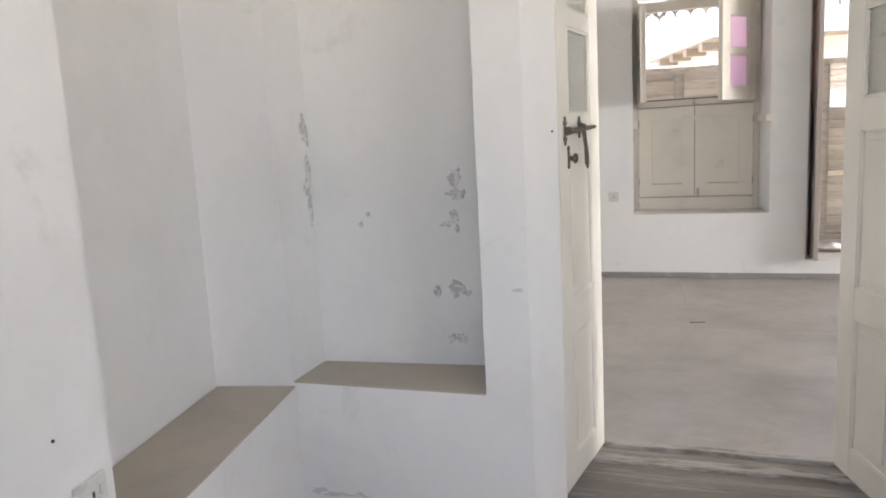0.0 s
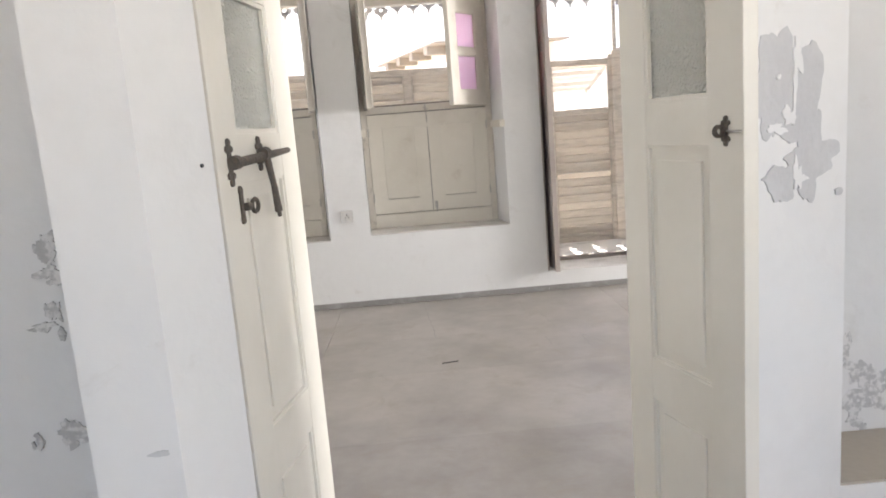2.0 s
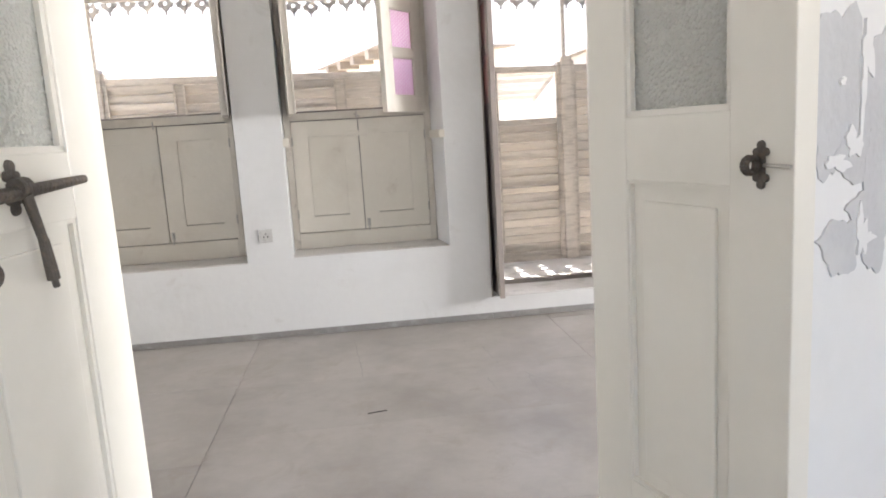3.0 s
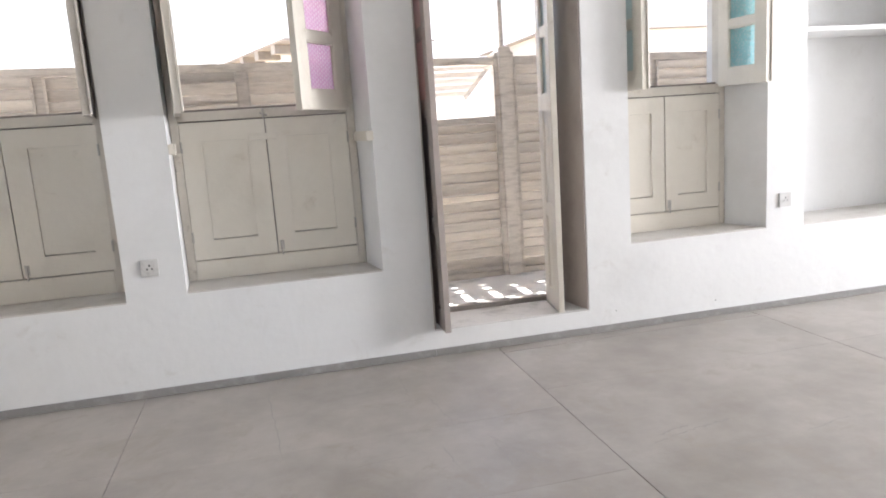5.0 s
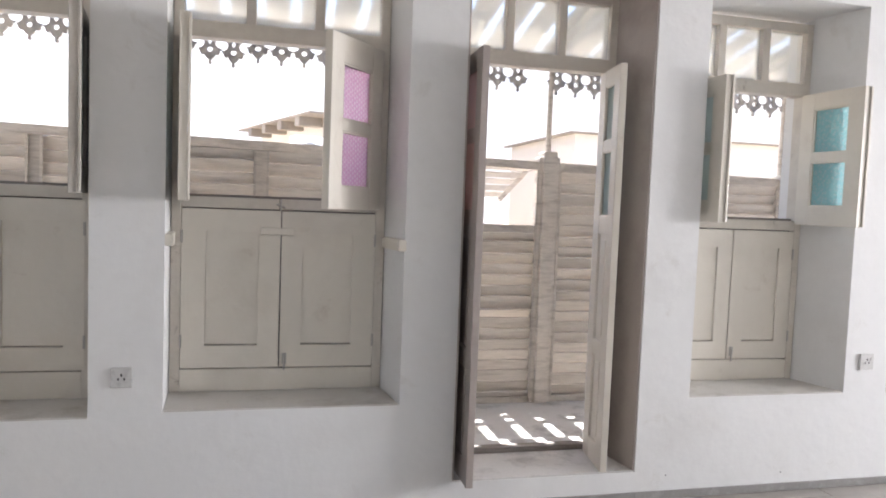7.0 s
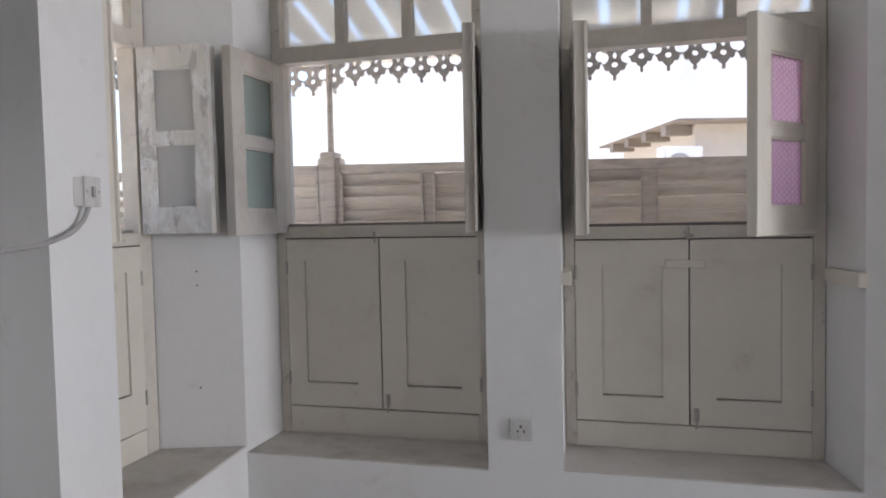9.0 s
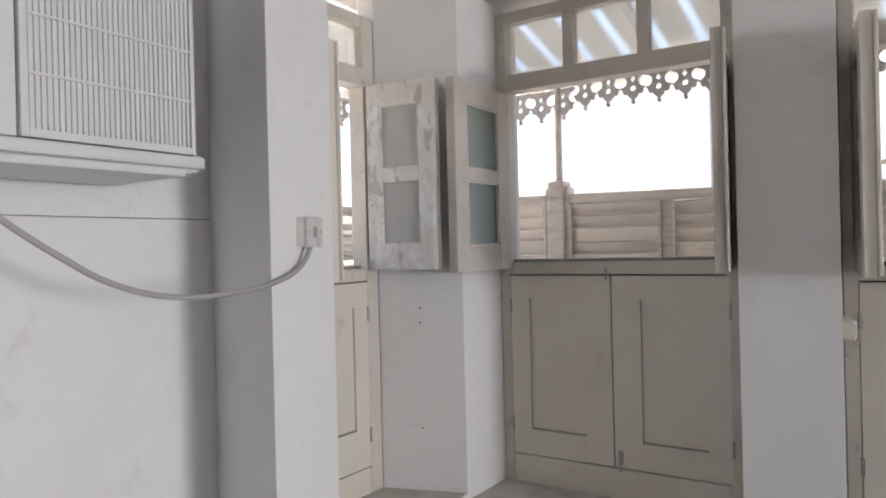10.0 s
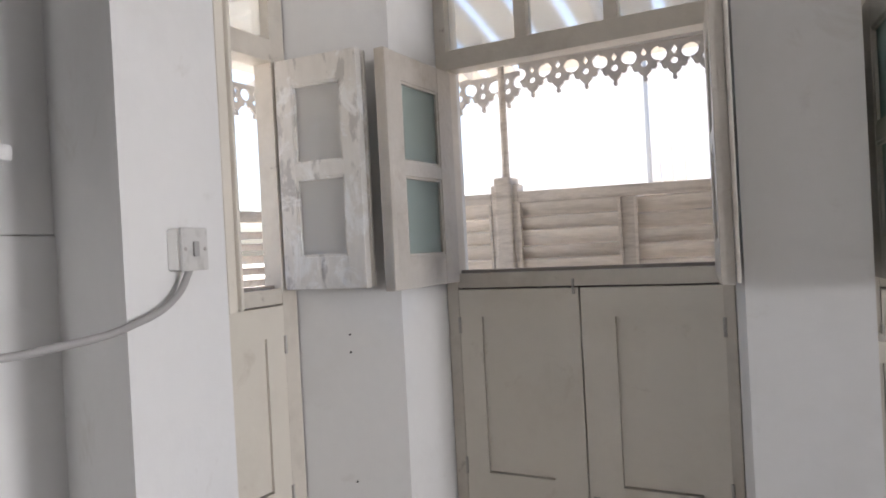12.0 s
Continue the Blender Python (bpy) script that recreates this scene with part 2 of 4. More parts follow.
def prism(bm, plan, z0, z1):
    """A plan outline, counterclockwise, raised from z0 to z1."""
    lo = [bm.verts.new((x, y, z0)) for x, y in plan]
    hi = [bm.verts.new((x, y, z1)) for x, y in plan]
    bm.faces.new(lo[::-1])
    bm.faces.new(hi)
    for i in range(len(plan)):
        j = (i + 1) % len(plan)
        bm.faces.new((lo[i], lo[j], hi[j], hi[i]))


def rod(bm, a, b, r, r2=None, sides=12):
    a, b = Vector(a), Vector(b)
    m = Matrix.Translation((a + b) / 2) @ (b - a).to_track_quat("Z", "Y").to_matrix().to_4x4()
    bmesh.ops.create_cone(bm, cap_ends=True, segments=sides, radius1=r, radius2=r if r2 is None else r2, depth=(b - a).length, matrix=m)


def mesh_of(name, bm, material, smooth=False):
    bmesh.ops.recalc_face_normals(bm, faces=bm.faces)
    me = bpy.data.meshes.new(name)
    bm.to_mesh(me)
    bm.free()
    me.materials.append(material)
    if smooth:
        me.polygons.foreach_set("use_smooth", [True] * len(me.polygons))
    return me


def part(name, bm, material, parent=None, label="", at=None, smooth=False):
    ob = new(name, mesh_of(name, bm, material, smooth) if isinstance(bm, bmesh.types.BMesh) else bm)
    if parent:
        ob.parent = parent
    if at is not None:
        ob.matrix_basis = at
    if label:
        tagged(ob, label)
    return ob


def thing(name, label, category, at=None, group="", kind=""):
    ob = new(name)
    ob.empty_display_size = 0.1
    if at is not None:
        ob.matrix_basis = at
    return tagged(ob, label, category, group, kind)


def solid(name, bm, material, label, category, kind="", group=""):
    return tagged(part(name, bm, material), label, category, group, kind)


def made(*boxes, bevel=0.0):
    bm = bmesh.new()
    for b in boxes:
        box(bm, *b, bevel=bevel)
    return bm


# ---- the room's shell ----
# Openings of the north wall: inner left, inner right, left and right at the frame, sill, head
W1 = (-1.845, -0.782, -1.835, -0.835, 0.507, 2.62)
W2 = (-0.488, 0.540, -0.508, 0.495, 0.525, 2.60)
DR = (0.805, 1.760, 0.800, 1.705, 0.145, 2.60)
W3 = (2.045, 2.985, 2.030, 2.905, 0.520, 2.58)
NI = (3.262, 4.45, 3.262, 4.45, 0.515, 2.58)
FY, OUT, CEIL = 0.305, 0.50, 3.15    # frame face, outer wall face, ceiling height

north = bmesh.new()
order = [W1, W2, DR, W3, NI]
prism(north, [(-2.275, 0.0), (W1[0], 0.0), (W1[2], FY), (W1[2], OUT), (-2.275, OUT)], -0.3, CEIL + 0.3)
for a, b in zip(order, order[1:]):
    prism(north, [(a[1], 0), (b[0], 0), (b[2], FY), (b[2], OUT), (a[3], OUT), (a[3], FY)], -0.3, CEIL + 0.3)
prism(north, [(NI[1], 0), (8.6, 0), (8.6, OUT), (NI[3], OUT)], -0.3, CEIL + 0.3)
for o in order:
    plan = [(o[0], 0), (o[1], 0), (o[3], FY), (o[3], OUT), (o[2], OUT), (o[2], FY)]
    prism(north, plan, -0.3, o[4])
    prism(north, plan, o[5], CEIL + 0.3)
box(north, NI[0] - 0.05, NI[1] + 0.05, 0.44, OUT, NI[4] - 0.05, NI[5] + 0.05)
wall_north = solid("wall_north", north, PLASTER, "thick white limewashed wall with deep window recesses", "wall", "structure")

# cement sills that lie on the recess floors
for i, o in enumerate((W1, W2, W3, NI)):
    bm = bmesh.new()
    prism(bm, [(o[0] + 0.004, 0.003), (o[1] - 0.004, 0.003), (o[3] - 0.004, FY + (0.13 if o is NI else 0.0)), (o[2] + 0.004, FY + (0.13 if o is NI else 0.0))], o[4], o[4] + 0.006)
    solid("window_sill", bm, SILL, "worn grey cement sill in a white window recess", "sill", "structure")
bm = bmesh.new()
prism(bm, [(DR[0] + 0.004, 0.004), (DR[1] - 0.004, 0.004), (DR[3] - 0.004, FY), (DR[3] - 0.004, 0.54), (DR[2] + 0.004, 0.54), (DR[2] + 0.004, FY)], DR[4], DR[4] + 0.008)
solid("door_threshold", bm, BALCONY, "worn cement threshold of the balcony door", "threshold", "structure")

# west wall: recess beside the corner, pier, recess with the air conditioner
WX, WF, WO = -1.80, -2.19, -2.275
WW = (-0.85, 0.0, -0.90, -0.115, 0.535, 2.62)     # front south, front north, frame south, frame north
AC = (-2.35, -1.17, -2.38, -0.995, 0.535, 2.62)
PL, PR = (-1.70, -1.17), (-1.775, -0.85)            # front corners of the pier between the recesses
west = bmesh.new()
prism(west, [(WF, WW[3]), (-1.845, -0.0005), (WO, -0.0005), (WO, WW[3])], -0.3, CEIL + 0.3)
prism(west, [(WF, AC[3]), PL, PR, (WF, WW[2]), (WO, WW[2]), (WO, AC[3])], -0.3, CEIL + 0.3)
prism(west, [(WF, AC[2]), (WO, AC[2]), (WO, -3.36), (WX, -3.36), (WX, AC[0])], -0.3, CEIL + 0.3)
prism(west, [(WF, WW[2]), PR, (-1.845, -0.0005), (WF, WW[3]), (WO, WW[3]), (WO, WW[2])], -0.3, WW[4])
prism(west, [(WF, WW[2]), PR, (-1.845, -0.0005), (WF, WW[3]), (WO, WW[3]), (WO, WW[2])], WW[5], CEIL + 0.3)
prism(west, [(WF, AC[2]), (WX, AC[0]), PL, (WF, AC[3]), (WO, AC[3]), (WO, AC[2])], -0.3, AC[4])
prism(west, [(WF, AC[2]), (WX, AC[0]), PL, (WF, AC[3]), (WO, AC[3]), (WO, AC[2])], AC[5], CEIL + 0.3)
solid("wall_west", west, PLASTER, "white limewashed side wall with two deep recesses", "wall", "structure")
bm = bmesh.new()
prism(bm, [(WF, WW[2] + 0.004), (PR[0] - 0.004, PR[1] + 0.004), (-1.849, -0.005), (WF, WW[3] - 0.004)], WW[4], WW[4] + 0.006)
solid("window_sill", bm, SILL, "worn grey cement sill in the corner recess", "sill", "structure")

# the thick wall between hall and room, with the doorway and the hall's niches
RS, HN = -3.36, -4.0                  # room face, hall face
south = bmesh.new()
prism(south, [(-0.49, -3.853), (-0.535, -3.853), (-0.535, RS), (-0.73, RS), (-0.73, -3.72), (-0.712, HN), (-0.565, HN)], -0.3, CEIL + 0.3)
prism(south, [(-0.73, -3.72), (-0.73, RS), (-1.40, RS), (-1.40, -3.765)], -0.3, CEIL + 0.3)
for z0_, z1_ in ((-0.3, 0.415), (2.35, CEIL + 0.3)):
    prism(south, [(-0.712, HN), (-0.73, -3.72), (-1.40, -3.765), (-1.40, HN)], z0_, z1_)
# beyond the door the wall face falls back at an angle to a second niche
EA, EB = (0.508, -3.815), (0.762, -3.69)
prism(south, [EA, EB, (0.772, -3.44), (0.772, RS), (0.535, RS), (0.535, -3.79), (0.508, -3.79)], -0.3, CEIL + 0.3)
prism(south, [(0.772, -3.44), (1.40, -3.44), (1.40, RS), (0.772, RS)], -0.3, CEIL + 0.3)
for z0_, z1_ in ((-0.3, 0.39), (2.35, CEIL + 0.3)):
    prism(south, [EB, (1.40, -3.69), (1.40, -3.44), (0.772, -3.44)], z0_, z1_)
prism(south, [(-1.40, HN), (-1.40, RS), (-2.275, RS), (-2.275, HN)], -0.3, CEIL + 0.3)
prism(south, [(1.40, HN), (8.6, HN), (8.6, RS), (1.40, RS)], -0.3, CEIL + 0.3)
prism(south, [(-0.565, HN), (0.508, -3.90), (0.508, -3.79), (0.535, -3.79), (0.535, RS), (-0.535, RS), (-0.535, -3.853), (-0.49, -3.853)], 2.25, CEIL + 0.3)
solid("wall_south", south, PLASTER, "thick white wall with a doorway and two niches", "wall", "structure")
for plan, z_ in (([(-0.716, HN + 0.003), (-0.734, -3.724), (-1.396, -3.769), (-1.396, HN + 0.003)], 0.415), ([(0.766, -3.687), (1.396, -3.687), (1.396, -3.444), (0.776, -3.444)], 0.39)):
    bm = bmesh.new()
    prism(bm, plan, z_, z_ + 0.006)
    solid("niche_sill", bm, BENCH, "buff cement sill of a white wall niche", "sill", "structure")

# hall: side wall turned a few degrees, with a niche of its own
hall = bmesh.new()
A, B = Vector((-1.388, -4.0)), Vector((-0.80, -7.2))
u = (B - A).normalized()
w = Vector((u.y, -u.x))               # away from the hall
if w.x > 0:
    w = -w
def hp(s, d):
    p = A + u * s + w * d
    return (p.x, p.y)
NL = 1.02
prism(hall, [hp(0, 0.29), hp(0, 0.6), hp(3.3, 0.6), hp(3.3, 0.29)], -0.3, CEIL + 0.3)
prism(hall, [hp(NL, 0), hp(NL - 0.03, 0.29), hp(3.3, 0.29), hp(3.3, 0)], -0.3, CEIL + 0.3)
prism(hall, [hp(0, 0), hp(0, 0.29), hp(NL - 0.03, 0.29), hp(NL, 0)], -0.3, 0.40)
prism(hall, [hp(0, 0), hp(0, 0.29), hp(NL - 0.03, 0.29), hp(NL, 0)], 2.35, CEIL + 0.3)
solid("wall_hall_west", hall, PLASTER, "white hall wall with a deep niche", "wall", "structure")
bm = bmesh.new()
prism(bm, [hp(0.004, 0.003), hp(0.004, 0.286), hp(NL - 0.034, 0.286), hp(NL - 0.004, 0.003)], 0.40, 0.406)
solid("niche_sill", bm, BENCH, "buff cement sill of a white wall niche", "sill", "structure")

# walls that close the place behind and beside the camera, with openings; the hall's are added for its lamps
def wall_with_hole(name, axis, at, thick, a0, a1, h0, h1, hz0, hz1, label):
    bm = bmesh.new()
    for p0, p1, z0, z1 in ((a0, h0, -0.3, CEIL + 0.3), (h1, a1, -0.3, CEIL + 0.3), (h0, h1, -0.3, hz0), (h0, h1, hz1, CEIL + 0.3)):
        if axis == "x":
            box(bm, at, at + thick, p0, p1, z0, z1)
        else:
            box(bm, p0, p1, at, at + thick, z0, z1)
    return solid(name, bm, PLASTER, label, "wall", "structure")


wall_with_hole("wall_hall_south", "y", -7.5, 0.3, -1.6, 2.6, -0.7, 0.9, 0.95, 2.55, "unseen white hall wall with an added opening for a lamp")
wall_with_hole("wall_hall_east", "x", 2.2, 0.3, -7.2, HN, -6.6, -5.2, 0.95, 2.55, "unseen white hall wall with an added opening for a lamp")
wall_with_hole("wall_east", "x", 8.2, 0.3, RS, 0.0, -3.0, -1.4, 0.95, 2.55, "white wall with a window opening")

bm = made((-2.275, 8.6, RS, 0.5, CEIL, CEIL + 0.2))
solid("ceiling", bm, PLASTER, "plain white plaster ceiling", "ceiling", "structure")
bm = made((-2.0, 2.6, -7.5, RS, CEIL - 0.001, CEIL + 0.199))
solid("ceiling_hall", bm, PLASTER, "plain white hall ceiling", "ceiling", "structure")

# floor: screed panels with thin joints over a dark bed
floor = solid("floor", made((-2.3, 8.4, -3.34, 0.02, -0.2, -0.006)), JOINT, "pale grey screeded floor in large panels with thin joints", "floor", "structure")
XS, seed = [-1.9, -0.75, 1.17, 2.86, 5.2, 6.9, 8.2], random.Random(4)
for i, (x0, x1) in enumerate(zip(XS, XS[1:])):
    cuts = [-3.33, *sorted(-3.33 + (k + 1) * 0.83 + seed.uniform(-0.18, 0.18) for k in range(3)), -0.11 if i == 2 else 0.0]
    for y0, y1 in zip(cuts, cuts[1:]):
        g = 0.0011
        part("floor_panel", made((x0 + g, x1 - g, y0 + g * 0.4, y1 - g * 0.4, -0.006, seed.uniform(-0.0008, 0.0008)), bevel=0.0009), SCREED, floor)
solid("floor_strip", made((1.175, 2.855, -0.106, 0.0, -0.006, 0.0)), SCREED, "narrow screed strip before the balcony door", "floor", "structure")

hall_floor = solid("floor_hall", made((-2.0, 2.4, -7.3, -3.34, -0.25, -0.03)), JOINT, "old grey boarded floor of the hall", "floor", "structure")
for k in range(27):
    y0 = -7.2 + k * 0.143
    if y0 + 0.14 < -3.45:
        part("floorboard", made((-1.45 if y0 < -4.14 else -0.6, 2.2 if y0 < -4.14 else 1.395 if y0 < -3.84 else 0.6, y0 + 0.002, y0 + 0.141, -0.03, -0.012), bevel=0.002), OLDWOOD, hall_floor)
door_sill = thing("door_sill", "worn timber threshold between hall boards and room floor", "threshold", kind="structure")
part("nosing", made((-0.50, 0.50, -3.378, -3.335, -0.02, 0.012), bevel=0.007), TREAD, door_sill)
part("groove_board", made((-0.50, 0.50, -3.432, -3.381, -0.03, -0.006), bevel=0.004), OLDWOOD, door_sill)
part("sill_board", made((-0.50, 0.50, -3.500, -3.435, -0.03, -0.001), bevel=0.006), TREAD, door_sill)

# skirting of the room
for k, (x0, x1) in enumerate(((WX, DR[0]), (DR[0], DR[1]), (DR[1], 8.2))):
    solid("baseboard", made((x0 + 0.001, x1 - 0.001, -0.012, -0.0005, 0.001, 0.042), bevel=0.003), SKIRT, "low dark grey cement skirting along the white wall", "skirting", "structure")
solid("baseboard", made((WX + 0.0005, WX + 0.012, -3.35, -2.352, 0.001, 0.042), bevel=0.003), SKIRT, "low dark grey cement skirting along the side wall", "skirting", "structure")


bm = bmesh.new()
for (ax_, ay_), (bx_, by_) in (((WX, AC[0]), PL), (PL, PR)):
    n_ = Vector((by_ - ay_, ax_ - bx_)).normalized() * 0.012
    prism(bm, [(ax_ + n_.x * 0.04, ay_ + n_.y * 0.04), (ax_ + n_.x, ay_ + n_.y), (bx_ + n_.x, by_ + n_.y), (bx_ + n_.x * 0.04, by_ + n_.y * 0.04)], 0.001, 0.042)
solid("baseboard", bm, SKIRT, "low dark grey cement skirting along the pier", "skirting", "structure")


# ---- joinery ----
def leaf(name, parent, hinge, tip, z0, z1, rails, stile, fills, paint, label="", thick=0.034):
    """A hinged leaf from hinge to tip (x, y). rails: (z0, z1) of the cross pieces; fills: (z0, z1, kind, material) between them."""
    hx, hy = hinge
    L = math.hypot(tip[0] - hx, tip[1] - hy)
    at = pose(hx, hy, 0, 0, 0, math.degrees(math.atan2(tip[1] - hy, tip[0] - hx)))
    t = thick / 2
    bm = made((0, stile, -t, t, z0, z1), (L - stile, L, -t, t, z0, z1), bevel=0.003)
    for a, b in rails:
        box(bm, stile - 0.001, L - stile + 0.001, -t + 0.001, t - 0.001, a, b, bevel=0.002)
    ob = part(name, bm, paint, parent, label, at)
    for a, b, kind, material in fills:
        if kind == "pane":
            part("pane", made((stile, L - stile, -0.003, 0.003, a, b)), material, ob)
            beads = bmesh.new()
            for s in (-1, 1):
                y0, y1 = sorted((s * 0.004, s * (t - 0.004)))
                box(beads, stile, stile + 0.009, y0, y1, a, b)
                box(beads, L - stile - 0.009, L - stile, y0, y1, a, b)
                box(beads, stile, L - stile, y0, y1, a, a + 0.009)
                box(beads, stile, L - stile, y0, y1, b - 0.009, b)
            part("glazing_bead", beads, paint, ob)
        else:
            bm = made((stile, L - stile, -0.006, 0.006, a, b))
            m = 0.031
            box(bm, stile + m, L - stile - m, -0.011, 0.011, a + m, b - m, bevel=0.003)
            for sy in (-1, 1):           # moulding strips round the sunk field
                for x0_, x1_, z0_, z1_ in ((stile, stile + 0.006, a, b), (L - stile - 0.006, L - stile, a, b), (stile, L - stile, a, a + 0.006), (stile, L - stile, b - 0.006, b)):
                    box(bm, x0_, x1_, min(0, sy * 0.0135), max(0, sy * 0.0135), z0_, z1_)
            part("panel", bm, material, ob)
    for z in (z0 + 0.12, z1 - 0.12):
        bm = bmesh.new()
        rod(bm, (-0.004, 0, z - 0.035), (-0.004, 0, z + 0.035), 0.006)
        part("hinge", bm, STEEL, ob)
    return ob, L


def lower_doors(win, x0, x1, z0, z1, y, recess):
    """The two solid cupboard-like leaves under a window: flat leaves with a sunk panel, a latch at the foot and hinges."""
    xm = (x0 + x1) / 2
    # hidden dark board, added so the gaps round the leaves look shaded
    part("back_board", made((x0 - 0.02, x1 + 0.02, y + 0.038, y + 0.052, z0 - 0.02, z1 + 0.01)), OLDWOOD, win)
    z0, z1 = z0 + 0.003, z1 - 0.003
    for k, (a, b) in enumerate(((x0 + 0.002, xm - 0.003), (xm + 0.003, x1 - 0.002))):
        p0, p1 = (a + recess[0], b - recess[1]) if k == 0 else (a + recess[1], b - recess[0])
        q0, q1 = z0 + recess[2], z1 - recess[3]
        bm = made((a, p0, y, y + 0.035, z0, z1), (p1, b, y, y + 0.035, z0, z1), (p0, p1, y, y + 0.035, z0, q0), (p0, p1, y, y + 0.035, q1, z1))
        d = part("panel_door", bm, CREAM, win)
        part("sunk_panel", made((p0 + 0.0006, p1 - 0.0006, y + 0.010, y + 0.03, q0 + 0.005, q1 - 0.0006)), CREAM, d)
        hx = a if k == 0 else b
        for z in (z0 + 0.13, z1 - 0.13):
            bm = bmesh.new()
            rod(bm, (hx, y - 0.003, z - 0.03), (hx, y - 0.003, z + 0.03), 0.0055, sides=8)
            part("hinge", bm, STEEL, d)
        if k == 1:
            bm = made((a + 0.012, a + 0.034, y - 0.006, y, z0 + 0.015, z0 + 0.07), bevel=0.002)
            rod(bm, (a + 0.023, y - 0.010, z0 - 0.012), (a + 0.023, y - 0.010, z0 + 0.06), 0.005, sides=8)
            part("foot_bolt", bm, STEEL, d)


def window_frame(win, x0, x1, z0, rail0, rail1, bar0, bar1, top, y, stile=0.045, panes=3, mull=0.045, depth=0.075, low=0.641):
    bm = made((x0, x0 + stile, y, y + depth, z0, top + 0.05), (x1 - stile, x1, y, y + depth, z0, top + 0.05),
              (x0 + stile, x1 - stile, y + 0.002, y + depth, rail0, rail1), (x0 + stile, x1 - stile, y - 0.006, y + depth, bar0, bar1),
              (x0 + stile, x1 - stile, y + 0.002, y + depth, top, top + 0.05), bevel=0.003)
    part("bottom_rail", made((x0 + stile, x1 - stile, y + 0.002, y + depth, z0, low - 0.003), bevel=0.003), CREAM, win)
    wpane = (x1 - x0 - 2 * stile - (panes - 1) * mull) / panes
    for k in range(1, panes):
        xm = x0 + stile + k * wpane + (k - 0.5) * mull
        box(bm, xm - mull / 2, xm + mull / 2, y + 0.004, y + depth - 0.01, bar1 - 0.001, top + 0.001, bevel=0.002)
    part("window_frame", bm, FRAMEPAINT, win)
    for k in range(panes):
        a = x0 + stile + k * (wpane + mull)
        p = part("transom_pane", made((a, a + wpane, y + 0.035, y + 0.040, bar1, top)), FROST, win)
        p.visible_shadow = False
    bm = made((x0 + stile, x1 - stile, y + depth, y + depth + 0.115, rail1 - 0.045, rail1 - 0.001), bevel=0.004)
    part("outer_ledge", bm, CREAM, win)
    part("sill_track", made((x0 + stile + 0.003, x1 - stile - 0.003, y + 0.03, y + 0.05, rail1 - 0.002, rail1 + 0.012), bevel=0.002), OLDWOOD, win, "dark worn closing strip")


def PANES2(g, z0, z1, low, mid, top):
    m = (z0 + low + z1 - top) / 2
    return [(z0 + low, m - mid / 2, "pane", g), (m + mid / 2, z1 - top, "pane", g)]


def RAILS2(z0, z1, low, mid, top):
    m = (z0 + low + z1 - top) / 2
    return [(z0, z0 + low), (m - mid / 2, m + mid / 2), (z1 - top, z1)]



def casement(win, hinge, tip, z0, z1, g, paint=CREAM, stile=0.10, label="", rails=(0.105, 0.046, 0.088)):
    ob, L = leaf("casement", win, hinge, tip, z0, z1, RAILS2(z0, z1, *rails), stile, PANES2(g, z0, z1, *rails), paint, label)
    part("meeting_bead", made((L - 0.016, L + 0.010, 0.0175, 0.029, z0 + 0.004, z1 - 0.004), bevel=0.004), paint, ob)
    return ob


win2 = thing("window_2", "cream painted window over solid leaves with open casements and pink panes", "window", kind="structure")
window_frame(win2, -0.505, 0.492, 0.531, 1.404, 1.455, 2.187, 2.261, 2.54, FY)
lower_doors(win2, -0.460, 0.447, 0.641, 1.401, FY - 0.002, (0.108, 0.10, 0.107, 0.103))
casement(win2, (-0.455, FY - 0.01), (-0.405, -0.135), 1.435, 2.19, GREENISH)
casement(win2, (0.447, FY - 0.01), (0.170, -0.050), 1.420, 2.19, PINK, rails=(0.100, 0.050, 0.122), label="half-open cream casement with two pink figured panes")
part("batten", made((-0.10, 0.055, FY - 0.014, FY - 0.003, 1.285, 1.318), bevel=0.003), CREAM, win2)
for sx in (1, -1):                    # notched wooden brackets let into the reveals
    front, back = (0.540, 0.497) if sx > 0 else (-0.488, -0.507)
    bm = bmesh.new()
    y0_ = -0.03 if sx > 0 else 0.006     # the far one was cut back flush
    prism(bm, [(front - sx * d_, y_) for d_, y_ in ((-0.004, y0_), (0.034, y0_), (0.034, y0_ + 0.04))] + [(back - sx * 0.030, 0.24), (back + sx * 0.004, 0.24)], 1.240, 1.292)
    bmesh.ops.bevel(bm, geom=list(bm.edges), offset=0.005, segments=2, affect="EDGES")
    part("bar_bracket", bm, CREAM, win2, "painted wooden bracket for a shutter bar")
bm = bmesh.new()
rod(bm, (-0.012, FY - 0.02, 1.40), (-0.012, FY - 0.02, 1.455), 0.006, sides=8)
rod(bm, (-0.03, FY - 0.022, 1.43), (0.01, FY - 0.022, 1.415), 0.005, sides=8)
part("head_bolt", bm, STEEL, win2)

win1 = thing("window_1", "cream painted corner window over solid leaves with open casements", "window", kind="structure")
window_frame(win1, -1.832, -0.838, 0.513, 1.425, 1.478, 2.228, 2.30, 2.53, FY, low=0.640)
lower_doors(win1, -1.786, -0.868, 0.640, 1.422, FY - 0.002, (0.088, 0.115, 0.108, 0.10))
casement(win1, (-1.787, FY - 0.01), (-1.792, -0.150), 1.450, 2.215, GREENISH, WORN, label="open casement with worn ivory paint and grey-green panes")
casement(win1, (-0.872, FY - 0.01), (-0.805, -0.150), 1.450, 2.215, GREENISH, WORN)
bm = bmesh.new()
